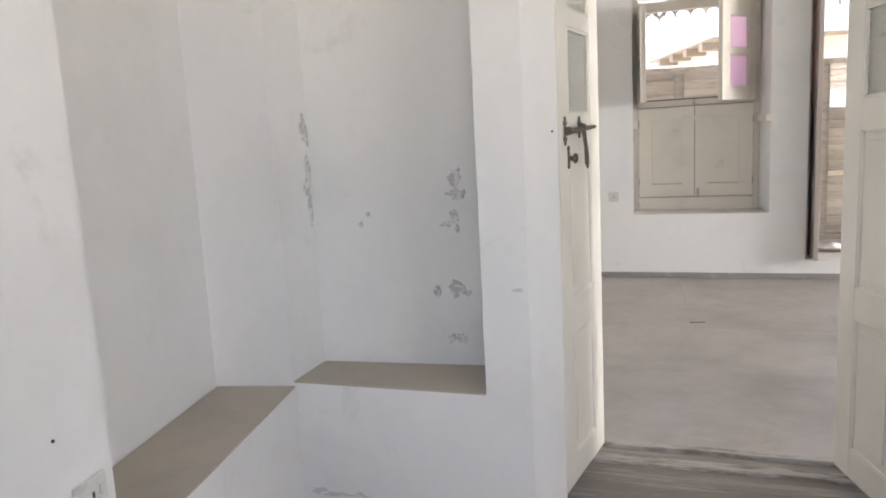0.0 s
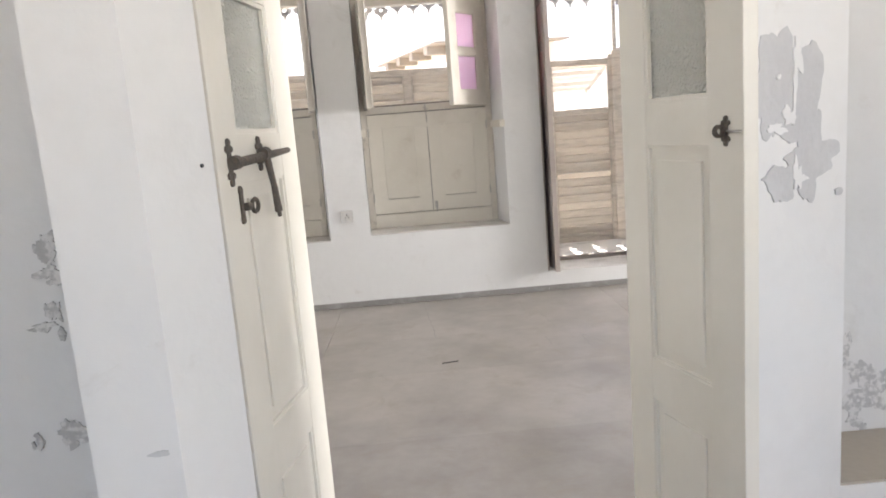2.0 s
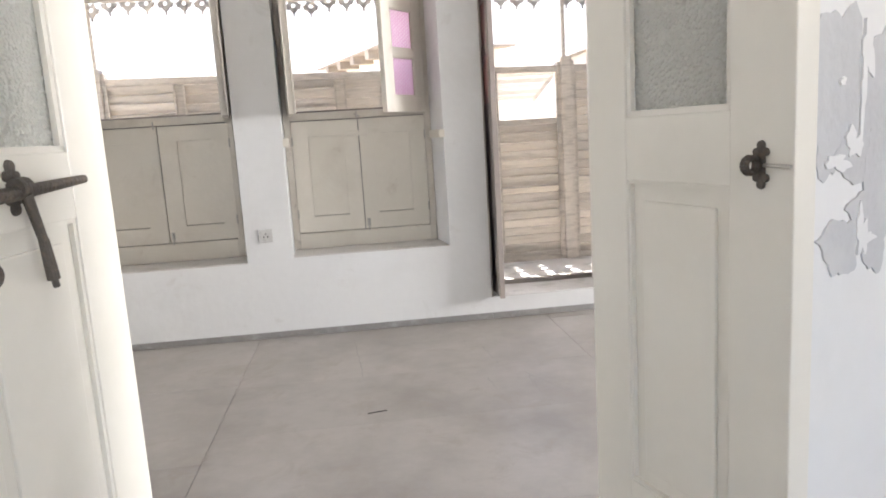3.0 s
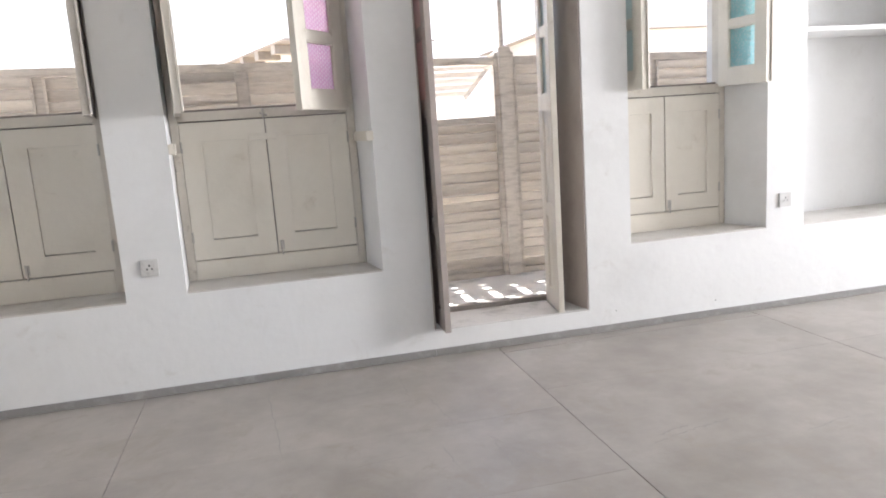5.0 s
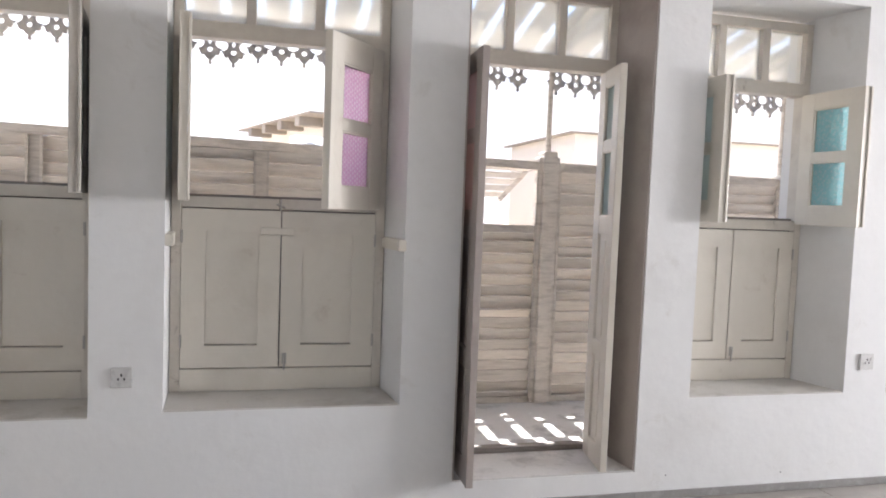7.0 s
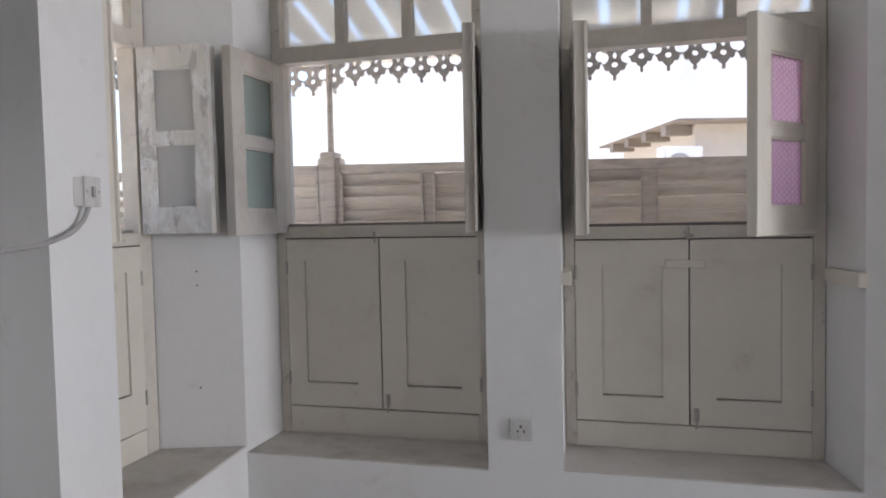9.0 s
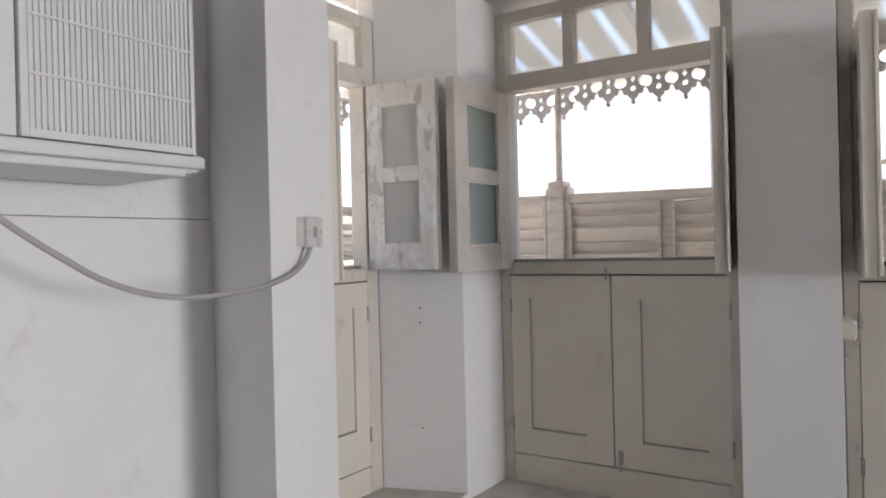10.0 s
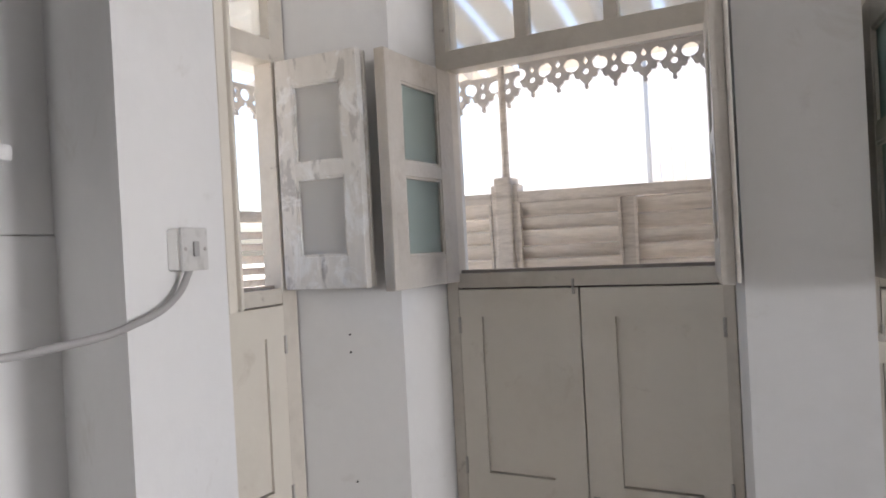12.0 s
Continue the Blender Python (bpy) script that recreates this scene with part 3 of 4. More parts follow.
rod(bm, (-1.345, FY - 0.012, 1.40), (-1.345, FY - 0.012, 1.45), 0.005, sides=8)
part("head_bolt", bm, STEEL, win1)

win3 = thing("window_3", "cream painted window over solid leaves with open casements and turquoise panes", "window", kind="structure")
window_frame(win3, 2.030, 2.902, 0.526, 1.385, 1.44, 2.144, 2.216, 2.50, FY, stile=0.04, low=0.645)
lower_doors(win3, 2.069, 2.860, 0.645, 1.382, FY - 0.002, (0.09, 0.09, 0.10, 0.10))
casement(win3, (2.085, FY - 0.01), (2.112, -0.075), 1.42, 2.15, GREENISH, stile=0.085)
casement(win3, (2.862, FY - 0.012), (2.908, -0.098), 1.42, 2.15, BLUE, stile=0.085, label="wide-open cream casement with two turquoise figured panes")

# west window: the same joinery built along x, then turned onto the side wall
win4 = thing("window_4", "narrow cream painted window with a peeling open casement", "window", at=pose(WF, -0.51, 0, 0, 0, 90), kind="structure")
window_frame(win4, -0.385, 0.388, 0.541, 1.42, 1.47, 2.225, 2.30, 2.47, 0.0, panes=2, low=0.652, stile=0.072)
lower_doors(win4, -0.312, 0.315, 0.652, 1.417, -0.002, (0.085, 0.08, 0.16, 0.10))
casement(win4, (0.335, -0.012), (0.355, -0.325), 1.464, 2.225, GREYPANE, PEELED, stile=0.062, label="open casement with flaking ivory paint and grey panes")
casement(win4, (-0.335, -0.012), (-0.283, -0.375), 1.450, 2.215, GREENISH, stile=0.072)

# balcony door
door2 = thing("door_2", "open cream double door to the balcony under a glazed transom", "door", kind="structure")
bm = made((0.80, 0.845, FY, FY + 0.08, DR[4], 2.58), (1.655, 1.702, FY, FY + 0.08, DR[4], 2.58), (0.845, 1.655, FY, FY + 0.08, 2.180, 2.252),
          (0.845, 1.655, FY + 0.002, FY + 0.08, 2.53, 2.58), bevel=0.003)
for xm in (1.105, 1.390):
    box(bm, xm - 0.02, xm + 0.02, FY + 0.004, FY + 0.07, 2.25, 2.532, bevel=0.002)
part("door_frame", bm, FRAMEPAINT, door2)
for a, b in ((0.845, 1.085), (1.125, 1.370), (1.410, 1.655)):
    p = part("transom_pane", made((a, b, FY + 0.03, FY + 0.035, 2.252, 2.531)), FROST, door2)
    p.visible_shadow = False
DRAILS = [(0.160, 0.27), (0.72, 0.79), (1.34, 1.43), (1.76, 1.81), (2.09, 2.17)]
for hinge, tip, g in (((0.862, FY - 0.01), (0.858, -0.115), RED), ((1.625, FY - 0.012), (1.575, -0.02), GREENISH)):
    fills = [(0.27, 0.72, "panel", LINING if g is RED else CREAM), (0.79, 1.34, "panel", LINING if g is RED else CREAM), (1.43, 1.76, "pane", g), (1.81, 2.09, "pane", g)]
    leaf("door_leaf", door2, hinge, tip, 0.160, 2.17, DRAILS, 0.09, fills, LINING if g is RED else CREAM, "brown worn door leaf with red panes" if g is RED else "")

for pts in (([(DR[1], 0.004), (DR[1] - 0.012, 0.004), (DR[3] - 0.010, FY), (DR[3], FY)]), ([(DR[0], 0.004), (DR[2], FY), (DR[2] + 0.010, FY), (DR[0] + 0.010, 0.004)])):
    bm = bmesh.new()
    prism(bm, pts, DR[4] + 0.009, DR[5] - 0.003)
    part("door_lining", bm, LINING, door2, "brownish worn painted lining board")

# the dark wood colour stands in for shade on the room-side face
part("threshold", made((DR[2] + 0.06, DR[3] - 0.06, FY + 0.03, FY + 0.09, DR[4] - 0.004, 0.182), bevel=0.005), OLDWOOD, door2, "worn raised timber threshold, coloured dark for its shaded front")

# hall door
door1 = thing("door_1", "open ivory double door with obscure glass and sunk panels", "door", kind="structure")
bm = made((-0.534, -0.522, -3.852, -3.80, -0.01, 2.249), (0.5085, 0.5345, -3.789, -3.75, -0.01, 2.249), (-0.522, 0.5085, -3.845, -3.80, 2.14, 2.249))
part("door_frame", bm, DOORPAINT, door1)
HR = [(0.03, 0.13), (0.575, 0.675), (1.178, 1.274), (1.545, 1.60), (1.865, 1.92), (2.06, 2.12)]
for hinge, tip, g in (((-0.505, -3.835), (-0.428, -3.415), HAMMERED), ((0.490, -3.835), (0.387, -3.425), HAMMERED)):
    fills = [(0.13, 0.575, "panel", DOORPAINT), (0.675, 1.178, "panel", DOORPAINT), (1.274, 1.545, "pane", g), (1.60, 1.865, "pane", g), (1.92, 2.06, "pane", g)]
    lf, L = leaf("door_leaf", door1, hinge, tip, 0.03, 2.12, HR, 0.102, fills, DOORPAINT)
    if hinge[0] < 0:
        bm = bmesh.new()             # sliding bar bolt, hasp and staple plates
        y = -0.024
        rod(bm, (0.050, y - 0.004, 1.219), (0.215, y - 0.004, 1.227), 0.0095)
        rod(bm, (0.205, y - 0.004, 1.2265), (0.338, y - 0.004, 1.2335), 0.0088, 0.0062)
        for cx, cz, hh in ((0.052, 1.221, 0.037), (0.196, 1.232, 0.027)):     # lobed keeper plates
            box(bm, cx - 0.008, cx + 0.008, -0.020, -0.0165, cz - hh, cz + hh, bevel=0.0015)
            for e in (-1, 1):
                for dx, dz, r_ in ((0, 0, 0.009), (-0.009, -0.012 * e, 0.007), (0.009, -0.012 * e, 0.007)):
                    bmesh.ops.create_cone(bm, cap_ends=True, segments=12, radius1=r_, radius2=r_ * 0.85, depth=0.004, matrix=Matrix.Translation((cx + dx, -0.0185, cz + e * hh + dz)) @ Matrix.Rotation(radians(90), 4, "X"))
            rod(bm, (cx - 0.010, y - 0.004, cz - 0.001), (cx + 0.010, y - 0.004, cz), 0.0135)
        rod(bm, (0.200, y - 0.008, 1.222), (0.217, y - 0.010, 1.160), 0.0075, 0.0062)
        rod(bm, (0.217, y - 0.010, 1.162), (0.226, y - 0.010, 1.108), 0.0068, 0.0085)
        rod(bm, (0.226, y - 0.010, 1.110), (0.230, y - 0.010, 1.097), 0.0045)
        box(bm, 0.073, 0.090, -0.0205, -0.0165, 1.108, 1.168, bevel=0.003)
        for e in (-1, 1):
            bmesh.ops.create_cone(bm, cap_ends=True, segments=12, radius1=0.010, radius2=0.008, depth=0.004, matrix=Matrix.Translation((0.0815, -0.0185, 1.138 + e * 0.028)) @ Matrix.Rotation(radians(90), 4, "X"))
        part("bar_bolt", bm, IRON, lf, "old wrought-iron bar bolt with a hanging hasp")
        bm = bmesh.new()
        rod(bm, (0.085, y, 1.134), (0.108, y, 1.133), 0.008)
        for k in range(16):
            a, b = k * math.tau / 16, (k + 1) * math.tau / 16
            rod(bm, (0.121 + 0.015 * math.cos(a), y - 0.004, 1.133 + 0.013 * math.sin(a)), (0.121 + 0.015 * math.cos(b), y - 0.004, 1.133 + 0.013 * math.sin(b)), 0.0042, sides=6)
        part("staple", bm, IRON, lf)
    else:
        bm = bmesh.new()
        px, pz = 0.048, 1.207            # thin plate with a trefoil at each end
        box(bm, px - 0.006, px + 0.006, 0.0165, 0.020, pz - 0.022, pz + 0.022, bevel=0.001)
        for e in (-1, 1):
            for dx, dz, r_ in ((0, 0.0235, 0.0062), (-0.007, 0.0155, 0.0055), (0.007, 0.0155, 0.0055)):
                bmesh.ops.create_cone(bm, cap_ends=True, segments=12, radius1=r_, radius2=r_ * 0.85, depth=0.004,
                                      matrix=Matrix.Translation((px + dx, 0.0185, pz + e * dz)) @ Matrix.Rotation(radians(-90), 4, "X"))
        for k in range(14):
            a, b = k * math.tau / 14, (k + 1) * math.tau / 14
            for dx in (0.0, 0.006):
                rod(bm, (px + 0.003 + dx, 0.029 + 0.0095 * math.cos(a), pz + 0.0095 * math.sin(a)), (px + 0.003 + dx, 0.029 + 0.0095 * math.cos(b), pz + 0.0095 * math.sin(b)), 0.0035, sides=6)
        part("ring_plate", bm, IRON, lf, "small iron plate with a ring staple")
        bm = bmesh.new()
        rod(bm, (0.0, 0.022, 1.206), (0.04, 0.022, 1.207), 0.0025, sides=6)
        part("wire", bm, STEEL, lf)


# ---- air conditioner, switch and sockets ----
board = thing("filled_window", "white painted boards that fill a window recess", "panel", kind="structure")
part("upper_board", made((WF + 0.03, WF + 0.06, AC[2] + 0.01, AC[3] - 0.004, 1.655, AC[5] - 0.002), bevel=0.003), PLASTER, board)
part("backing_board", made((WF + 0.005, WF + 0.029, AC[2] + 0.01, AC[3] - 0.006, AC[4], AC[5] - 0.002)), PLASTER, board)
part("lower_board", made((WF + 0.03, WF + 0.066, AC[2] + 0.01, AC[3] - 0.004, AC[4], 1.6525), bevel=0.002), PLASTER, board)

ac = thing("air_conditioner", "white window air conditioner with a slatted grille in the wall", "air conditioner", at=pose(WF + 0.06, -1.62, 1.758))
part("body", made((0, 0.330, -0.38, 0.298, 0.022, 0.46), bevel=0.010), GREYPLASTIC, ac)
bm = made((0.330, 0.366, -0.385, 0.304, 0.0, 0.030), bevel=0.009)
part("front_lip", bm, GREYPLASTIC, ac)
part("drip_tray", made((0.04, 0.345, -0.36, 0.262, -0.020, 0.0005), bevel=0.005), GREYPLASTIC, ac)
bm = bmesh.new()                       # torn foam seal that hangs out at the tray's end
tear = random.Random(8)
for k in range(9):
    y_ = 0.262 + k * 0.004
    box(bm, 0.30, 0.342, y_, y_ + 0.0037, -0.004 - tear.uniform(0.004, 0.018) * (1 - k / 11), 0.0)
part("foam_seal", bm, GREYPLASTIC, ac)
fx = 0.331
G0, G1, GZ = -0.127, 0.281, 0.033       # the grille panel's ends and foot
part("side_cover", made((fx, fx + 0.020, -0.375, G0 - 0.003, GZ, 0.445), bevel=0.004), GREYPLASTIC, ac)
part("grille_frame", made((fx, fx + 0.030, G0, G0 + 0.016, GZ, 0.44), (fx, fx + 0.030, G1 - 0.012, G1, GZ, 0.44), (fx, fx + 0.030, G0 + 0.016, G1 - 0.012, GZ, GZ + 0.018),
                          (fx, fx + 0.030, G0 + 0.016, G1 - 0.012, 0.42, 0.44), (fx + 0.004, fx + 0.0285, G0 + 0.016, G1 - 0.012, 0.160, 0.167), (fx + 0.004, fx + 0.0285, G0 + 0.016, G1 - 0.012, 0.280, 0.287), bevel=0.0025), GREYPLASTIC, ac)
part("grille_backing", made((fx - 0.001, fx + 0.0205, G0 + 0.016, G1 - 0.012, GZ + 0.018, 0.42)), GREYPLASTIC, ac)
slat_mesh = mesh_of("grille_slat", made((0, 0.022, -0.0036, 0.0036, GZ + 0.018, 0.42)), GREYPLASTIC)
for k in range(31):
    part("grille_slat", slat_mesh, None, ac, at=pose(fx + 0.004, G0 + 0.022 + k * 0.01225, 0))

sw = thing("fused_switch", "white fused switch plate on the pier with a grey cable", "switch", at=pose(-1.7375, -1.010, 1.603, 0, 0, 103.2))
part("back_box", made((-0.041, 0.041, -0.028, 0.0, -0.041, 0.041), bevel=0.004), WHITEPLASTIC, sw)
part("face_plate", made((-0.043, 0.043, -0.036, -0.0285, -0.043, 0.043), bevel=0.003), SOCKET, sw)
part("rocker", made((-0.010, 0.006, -0.042, -0.0365, -0.015, 0.015), bevel=0.002), CABLE, sw, "dark rocker switch")
for x in (-0.033, 0.031):
    bm = bmesh.new()
    rod(bm, (x, -0.0375, 0.0), (x, -0.0362, 0.0), 0.004, sides=10)
    part("screw", bm, STEEL, sw)

cable = bpy.data.curves.new("cable", "CURVE")
cable.dimensions, cable.bevel_depth, cable.bevel_resolution = "3D", 0.0072, 3
sp = cable.splines.new("BEZIER")
pts = [(-1.708, -1.012, 1.566), (-1.705, -1.050, 1.515), (-1.690, -1.17, 1.470), (-1.69, -1.29, 1.454), (-1.72, -1.43, 1.450), (-1.76, -1.56, 1.484), (-1.79, -1.68, 1.558), (-1.83, -1.80, 1.655), (-1.88, -1.95, 1.775)]
sp.bezier_points.add(len(pts) - 1)
for bp_, p in zip(sp.bezier_points, pts):
    bp_.co, bp_.handle_left_type, bp_.handle_right_type = p, "AUTO", "AUTO"
cable_curve = bpy.data.objects.new("cable_path", cable)
scene.collection.objects.link(cable_curve)
bpy.context.view_layer.update()
cable_mesh = bpy.data.meshes.new_from_object(cable_curve.evaluated_get(bpy.context.evaluated_depsgraph_get()))
bpy.data.objects.remove(cable_curve)
cable_mesh.materials.clear()
cable_mesh.materials.append(CABLE)
tagged(new("power_cable", cable_mesh), "grey sagging power cable from switch to air conditioner", "cable")


def wall_socket(x, y, z, turn, label, group="wall sockets"):
    s = thing("wall_socket", label, "socket", at=pose(x, y, z, 0, 0, turn), group=group)
    part("face_plate", made((-0.043, 0.043, -0.012, -0.001, -0.043, 0.043), bevel=0.003), SOCKET, s)
    for a, b, w_, h_ in ((-0.012, -0.006, 0.003, 0.005), (0.012, -0.006, 0.003, 0.005), (0.0, 0.012, 0.0035, 0.006)):
        part("pin_slot", made((a - w_, a + w_, -0.0128, -0.0122, b - h_, b + h_)), DARK, s)
    part("rocker", made((0.018, 0.032, -0.016, -0.0125, 0.004, 0.024), bevel=0.0015), SOCKET, s)
    return s


wall_socket(-0.650, 0.0, 0.682, 0, "white square three-pin socket on the pier between windows")
wall_socket(3.115, 0.0, 0.692, 0, "white square three-pin socket beside the shelf recess")
hx, hy = hp(1.10, 0)
wall_socket(hx, hy, 0.578, math.degrees(math.atan2(-w.y, -w.x)) + 90, "white square socket low on the hall wall")

# shelf recess at the right of the window wall
for z in (1.74, 2.10):
    tagged(part("wall_shelf", made((NI[0] + 0.003, NI[1] - 0.003, 0.02, 0.436, z - 0.03, z), bevel=0.004), PLASTER), "white painted shelf board in the wall recess", "shelf", "recess shelves")


# ---- worn patches where the paint has come off ----
def patch(points_fn, origin, ax, up, off, label, material=BARE):
    bm = bmesh.new()
    o, ax, up, off = Vector(origin), Vector(ax), Vector(up), Vector(off)
    vs = [bm.verts.new(o + ax * a + up * b + off) for a, b in points_fn]
    bm.faces.new(vs)
    lower = [bm.verts.new(v.co - off * 1.5) for v in vs]
    for i in range(len(vs)):
        bm.faces.new((vs[i], vs[(i + 1) % len(vs)], lower[(i + 1) % len(vs)], lower[i]))
    return solid("paint_scar", bm, material, label, "paint scar", "structure")


def ragged(w_, h_, seed_, n_=40, rough=0.35, square=2.0):
    rnd = random.Random(seed_)
    ph = [rnd.uniform(0, math.tau) for _ in range(5)]
    out = []
    for k in range(n_):
        a = k * math.tau / n_
        r = 1 + rough * (0.5 * math.sin(2 * a + ph[0]) + 0.35 * math.sin(3 * a + ph[1]) + 0.3 * math.sin(5 * a + ph[2]) + 0.2 * math.sin(9 * a + ph[3])) + rnd.uniform(-0.05, 0.05)
        r *= (abs(math.cos(a)) ** square + abs(math.sin(a)) ** square) ** (-1 / square)
        out.append((math.cos(a) * w_ * 0.5 * r, math.sin(a) * h_ * 0.5 * r))
    return out


# on the slanting wall face beside the door
ra, rb = Vector((*EA, 0)), Vector((*EB, 0))
rax = (rb - ra).normalized()
roff = Vector((rax.y, -rax.x, 0)) * 0.0015
SCARS = ((0.060, 1.305, 0.104, 0.160, 3, 6.0), (0.040, 1.232, 0.058, 0.085, 22, 2.6), (0.150, 1.292, 0.085, 0.158, 8, 3.0), (0.122, 1.205, 0.140, 0.060, 5, 3.0), (0.162, 1.178, 0.074, 0.120, 12, 4.0),
         (0.170, 1.137, 0.165, 0.072, 23, 2.5), (0.152, 1.098, 0.066, 0.078, 24, 2.5), (0.070, 1.097, 0.074, 0.073, 25, 4.0), (0.256, 1.062, 0.026, 0.014, 26, 3.0), (0.032, 1.110, 0.036, 0.010, 27, 2.0))
for k, (da, z, w_, h_, sd, sq) in enumerate(SCARS):
    patch(ragged(w_, h_, sd, rough=0.22, square=sq), ra + rax * da + Vector((0, 0, z)), rax, (0, 0, 1), roff * (1 + 0.12 * k), "grey scar where white paint has peeled off")
for k, (da, z, w_, h_, sd) in enumerate(((0.119, 1.338, 0.026, 0.060, 61), (0.110, 1.280, 0.012, 0.100, 62), (0.092, 1.225, 0.034, 0.035, 63), (0.056, 1.203, 0.050, 0.020, 64), (0.118, 1.110, 0.024, 0.062, 65), (0.132, 1.100, 0.034, 0.014, 66), (0.062, 1.300, 0.011, 0.010, 67))):
    patch(ragged(w_, h_, sd, rough=0.5), ra + rax * da + Vector((0, 0, z)), rax, (0, 0, 1), roff * (2.6 + 0.05 * k), "flake of white paint left standing in a grey scar", PLASTER)
for x, z, w_, h_, sd in ((-0.865, 1.075, 0.045, 0.06, 1), (-0.86, 1.02, 0.05, 0.045, 14), (-0.875, 0.955, 0.025, 0.05, 4), (-0.90, 0.925, 0.06, 0.018, 6), (-0.865, 0.905, 0.02, 0.03, 15), (-0.865, 0.69, 0.06, 0.06, 2), (-0.95, 0.69, 0.025, 0.035, 17), (-0.88, 0.51, 0.06, 0.045, 9), (-1.22, 0.93, 0.018, 0.02, 7), (-1.19, 0.965, 0.012, 0.02, 18)):
    bits = random.Random(sd + 50)
    for k in range(4):             # each scar is a cluster of small flakes
        f_ = bits.uniform(0.38, 0.68)
        patch(ragged(w_ * f_, h_ * f_, sd + 7 * k, n_=22, rough=0.7), (x + bits.uniform(-0.32, 0.32) * w_, -3.7215 + 0.0672 * (x + 0.73), z + bits.uniform(-0.32, 0.32) * h_), (1, 0.0672, 0), (0, 0, 1), (0, -0.0035 - 0.0002 * k - 0.00003 * sd, 0),
              "grey scar in the niche's white paint", SCUFF)
for k, (y, z, w_, h_, sd) in enumerate(((-3.792, 1.275, 0.050, 0.10, 11), (-3.784, 1.15, 0.028, 0.08, 16), (-3.792, 1.075, 0.044, 0.10, 13), (-3.784, 1.01, 0.026, 0.11, 19))):
    patch(ragged(w_, h_, sd, rough=0.45), (-1.3985, y, z), (0, 1, 0), (0, 0, 1), (0.0015 + 0.0005 * k, 0, 0), "grey scar on the niche's edge", SCUFF)
bm = bmesh.new()
rod(bm, (-0.07, -1.465, 0.0035), (0.02, -1.448, 0.0035), 0.0025, sides=6)
solid("straw", bm, DARK, "thin dark straw lying on the grey floor", "straw")


# ---- balcony ----
BY = 1.45
ztop = lambda x: 1.81 - 0.018 * x
solid("balcony_floor", made((-4.0, 5.6, 0.545, 1.75, -0.2, 0.10)), BALCONY, "worn grey cement balcony floor", "floor", "structure")
solid("balcony_floor", made((-4.0, -2.28, -4.0, 0.545, -0.2, 0.10)), BALCONY, "worn grey cement floor of the side balcony", "floor", "structure")
solid("balcony_step", made((0.81, 1.70, 0.502, 0.548, 0.0, 0.118), bevel=0.004), BALCONY, "low cement step at the balcony door", "step", "structure")

rail = thing("balcony_railing", "weathered timber balcony railing with fixed louvres", "railing")
POSTS = [-3.35, -2.05, 1.79, 3.66, 5.3]
for x in POSTS:
    wide = 0.155 if x < 3 else 0.07
    zt = 1.85 - 0.02 * x if x < 3 else ztop(x)
    bm = bmesh.new()
    h = wide / 2
    box(bm, x - h * 0.62, x + h * 0.62, BY - 0.07, BY + 0.06, 0.10, zt + 0.035, bevel=0.012)
    box(bm, x - h, x + h, BY - 0.045, BY + 0.045, 0.10, zt, bevel=0.015)
    part("post", bm, WEATHERED, rail)
    bm = bmesh.new()
    rod(bm, (x, BY, zt), (x, BY, 2.60), 0.02, 0.018)
    part("upper_post", bm, WEATHERED, rail)
MULLS = [-2.75, -1.41, -0.77, -0.127, 0.52, 1.15, 2.42, 3.04, 4.2, 4.75]
allx = sorted(POSTS + MULLS)
for a, b in zip(POSTS, POSTS[1:]):
    la, lb = (0.078 if a < 3 else 0.036), (0.078 if b < 3 else 0.036)
    bm = bmesh.new()
    z0, z1 = ztop(a), ztop(b)
    prof = [(a + la, z0 - 0.055), (b - lb, z1 - 0.055), (b - lb, z1), (a + la, z0)]
    fr = [bm.verts.new((x, BY - 0.04, z)) for x, z in prof]
    bk = [bm.verts.new((x, BY + 0.035, z)) for x, z in prof]
    bm.faces.new(fr)
    bm.faces.new(bk[::-1])
    for i in range(4):
        bm.faces.new((fr[i], bk[i], bk[(i + 1) % 4], fr[(i + 1) % 4]))
    part("top_rail", bm, WEATHERED, rail)
    part("bottom_rail", made((a + la, b - lb, BY - 0.03, BY + 0.03, 0.10, 0.145), bevel=0.004), WEATHERED, rail)
for x in MULLS:
    part("mullion", made((x - 0.036, x + 0.036, BY - 0.035, BY + 0.028, 0.146, ztop(x) - 0.057), bevel=0.006), WEATHERED, rail)
rnd = random.Random(2)
slats = {}
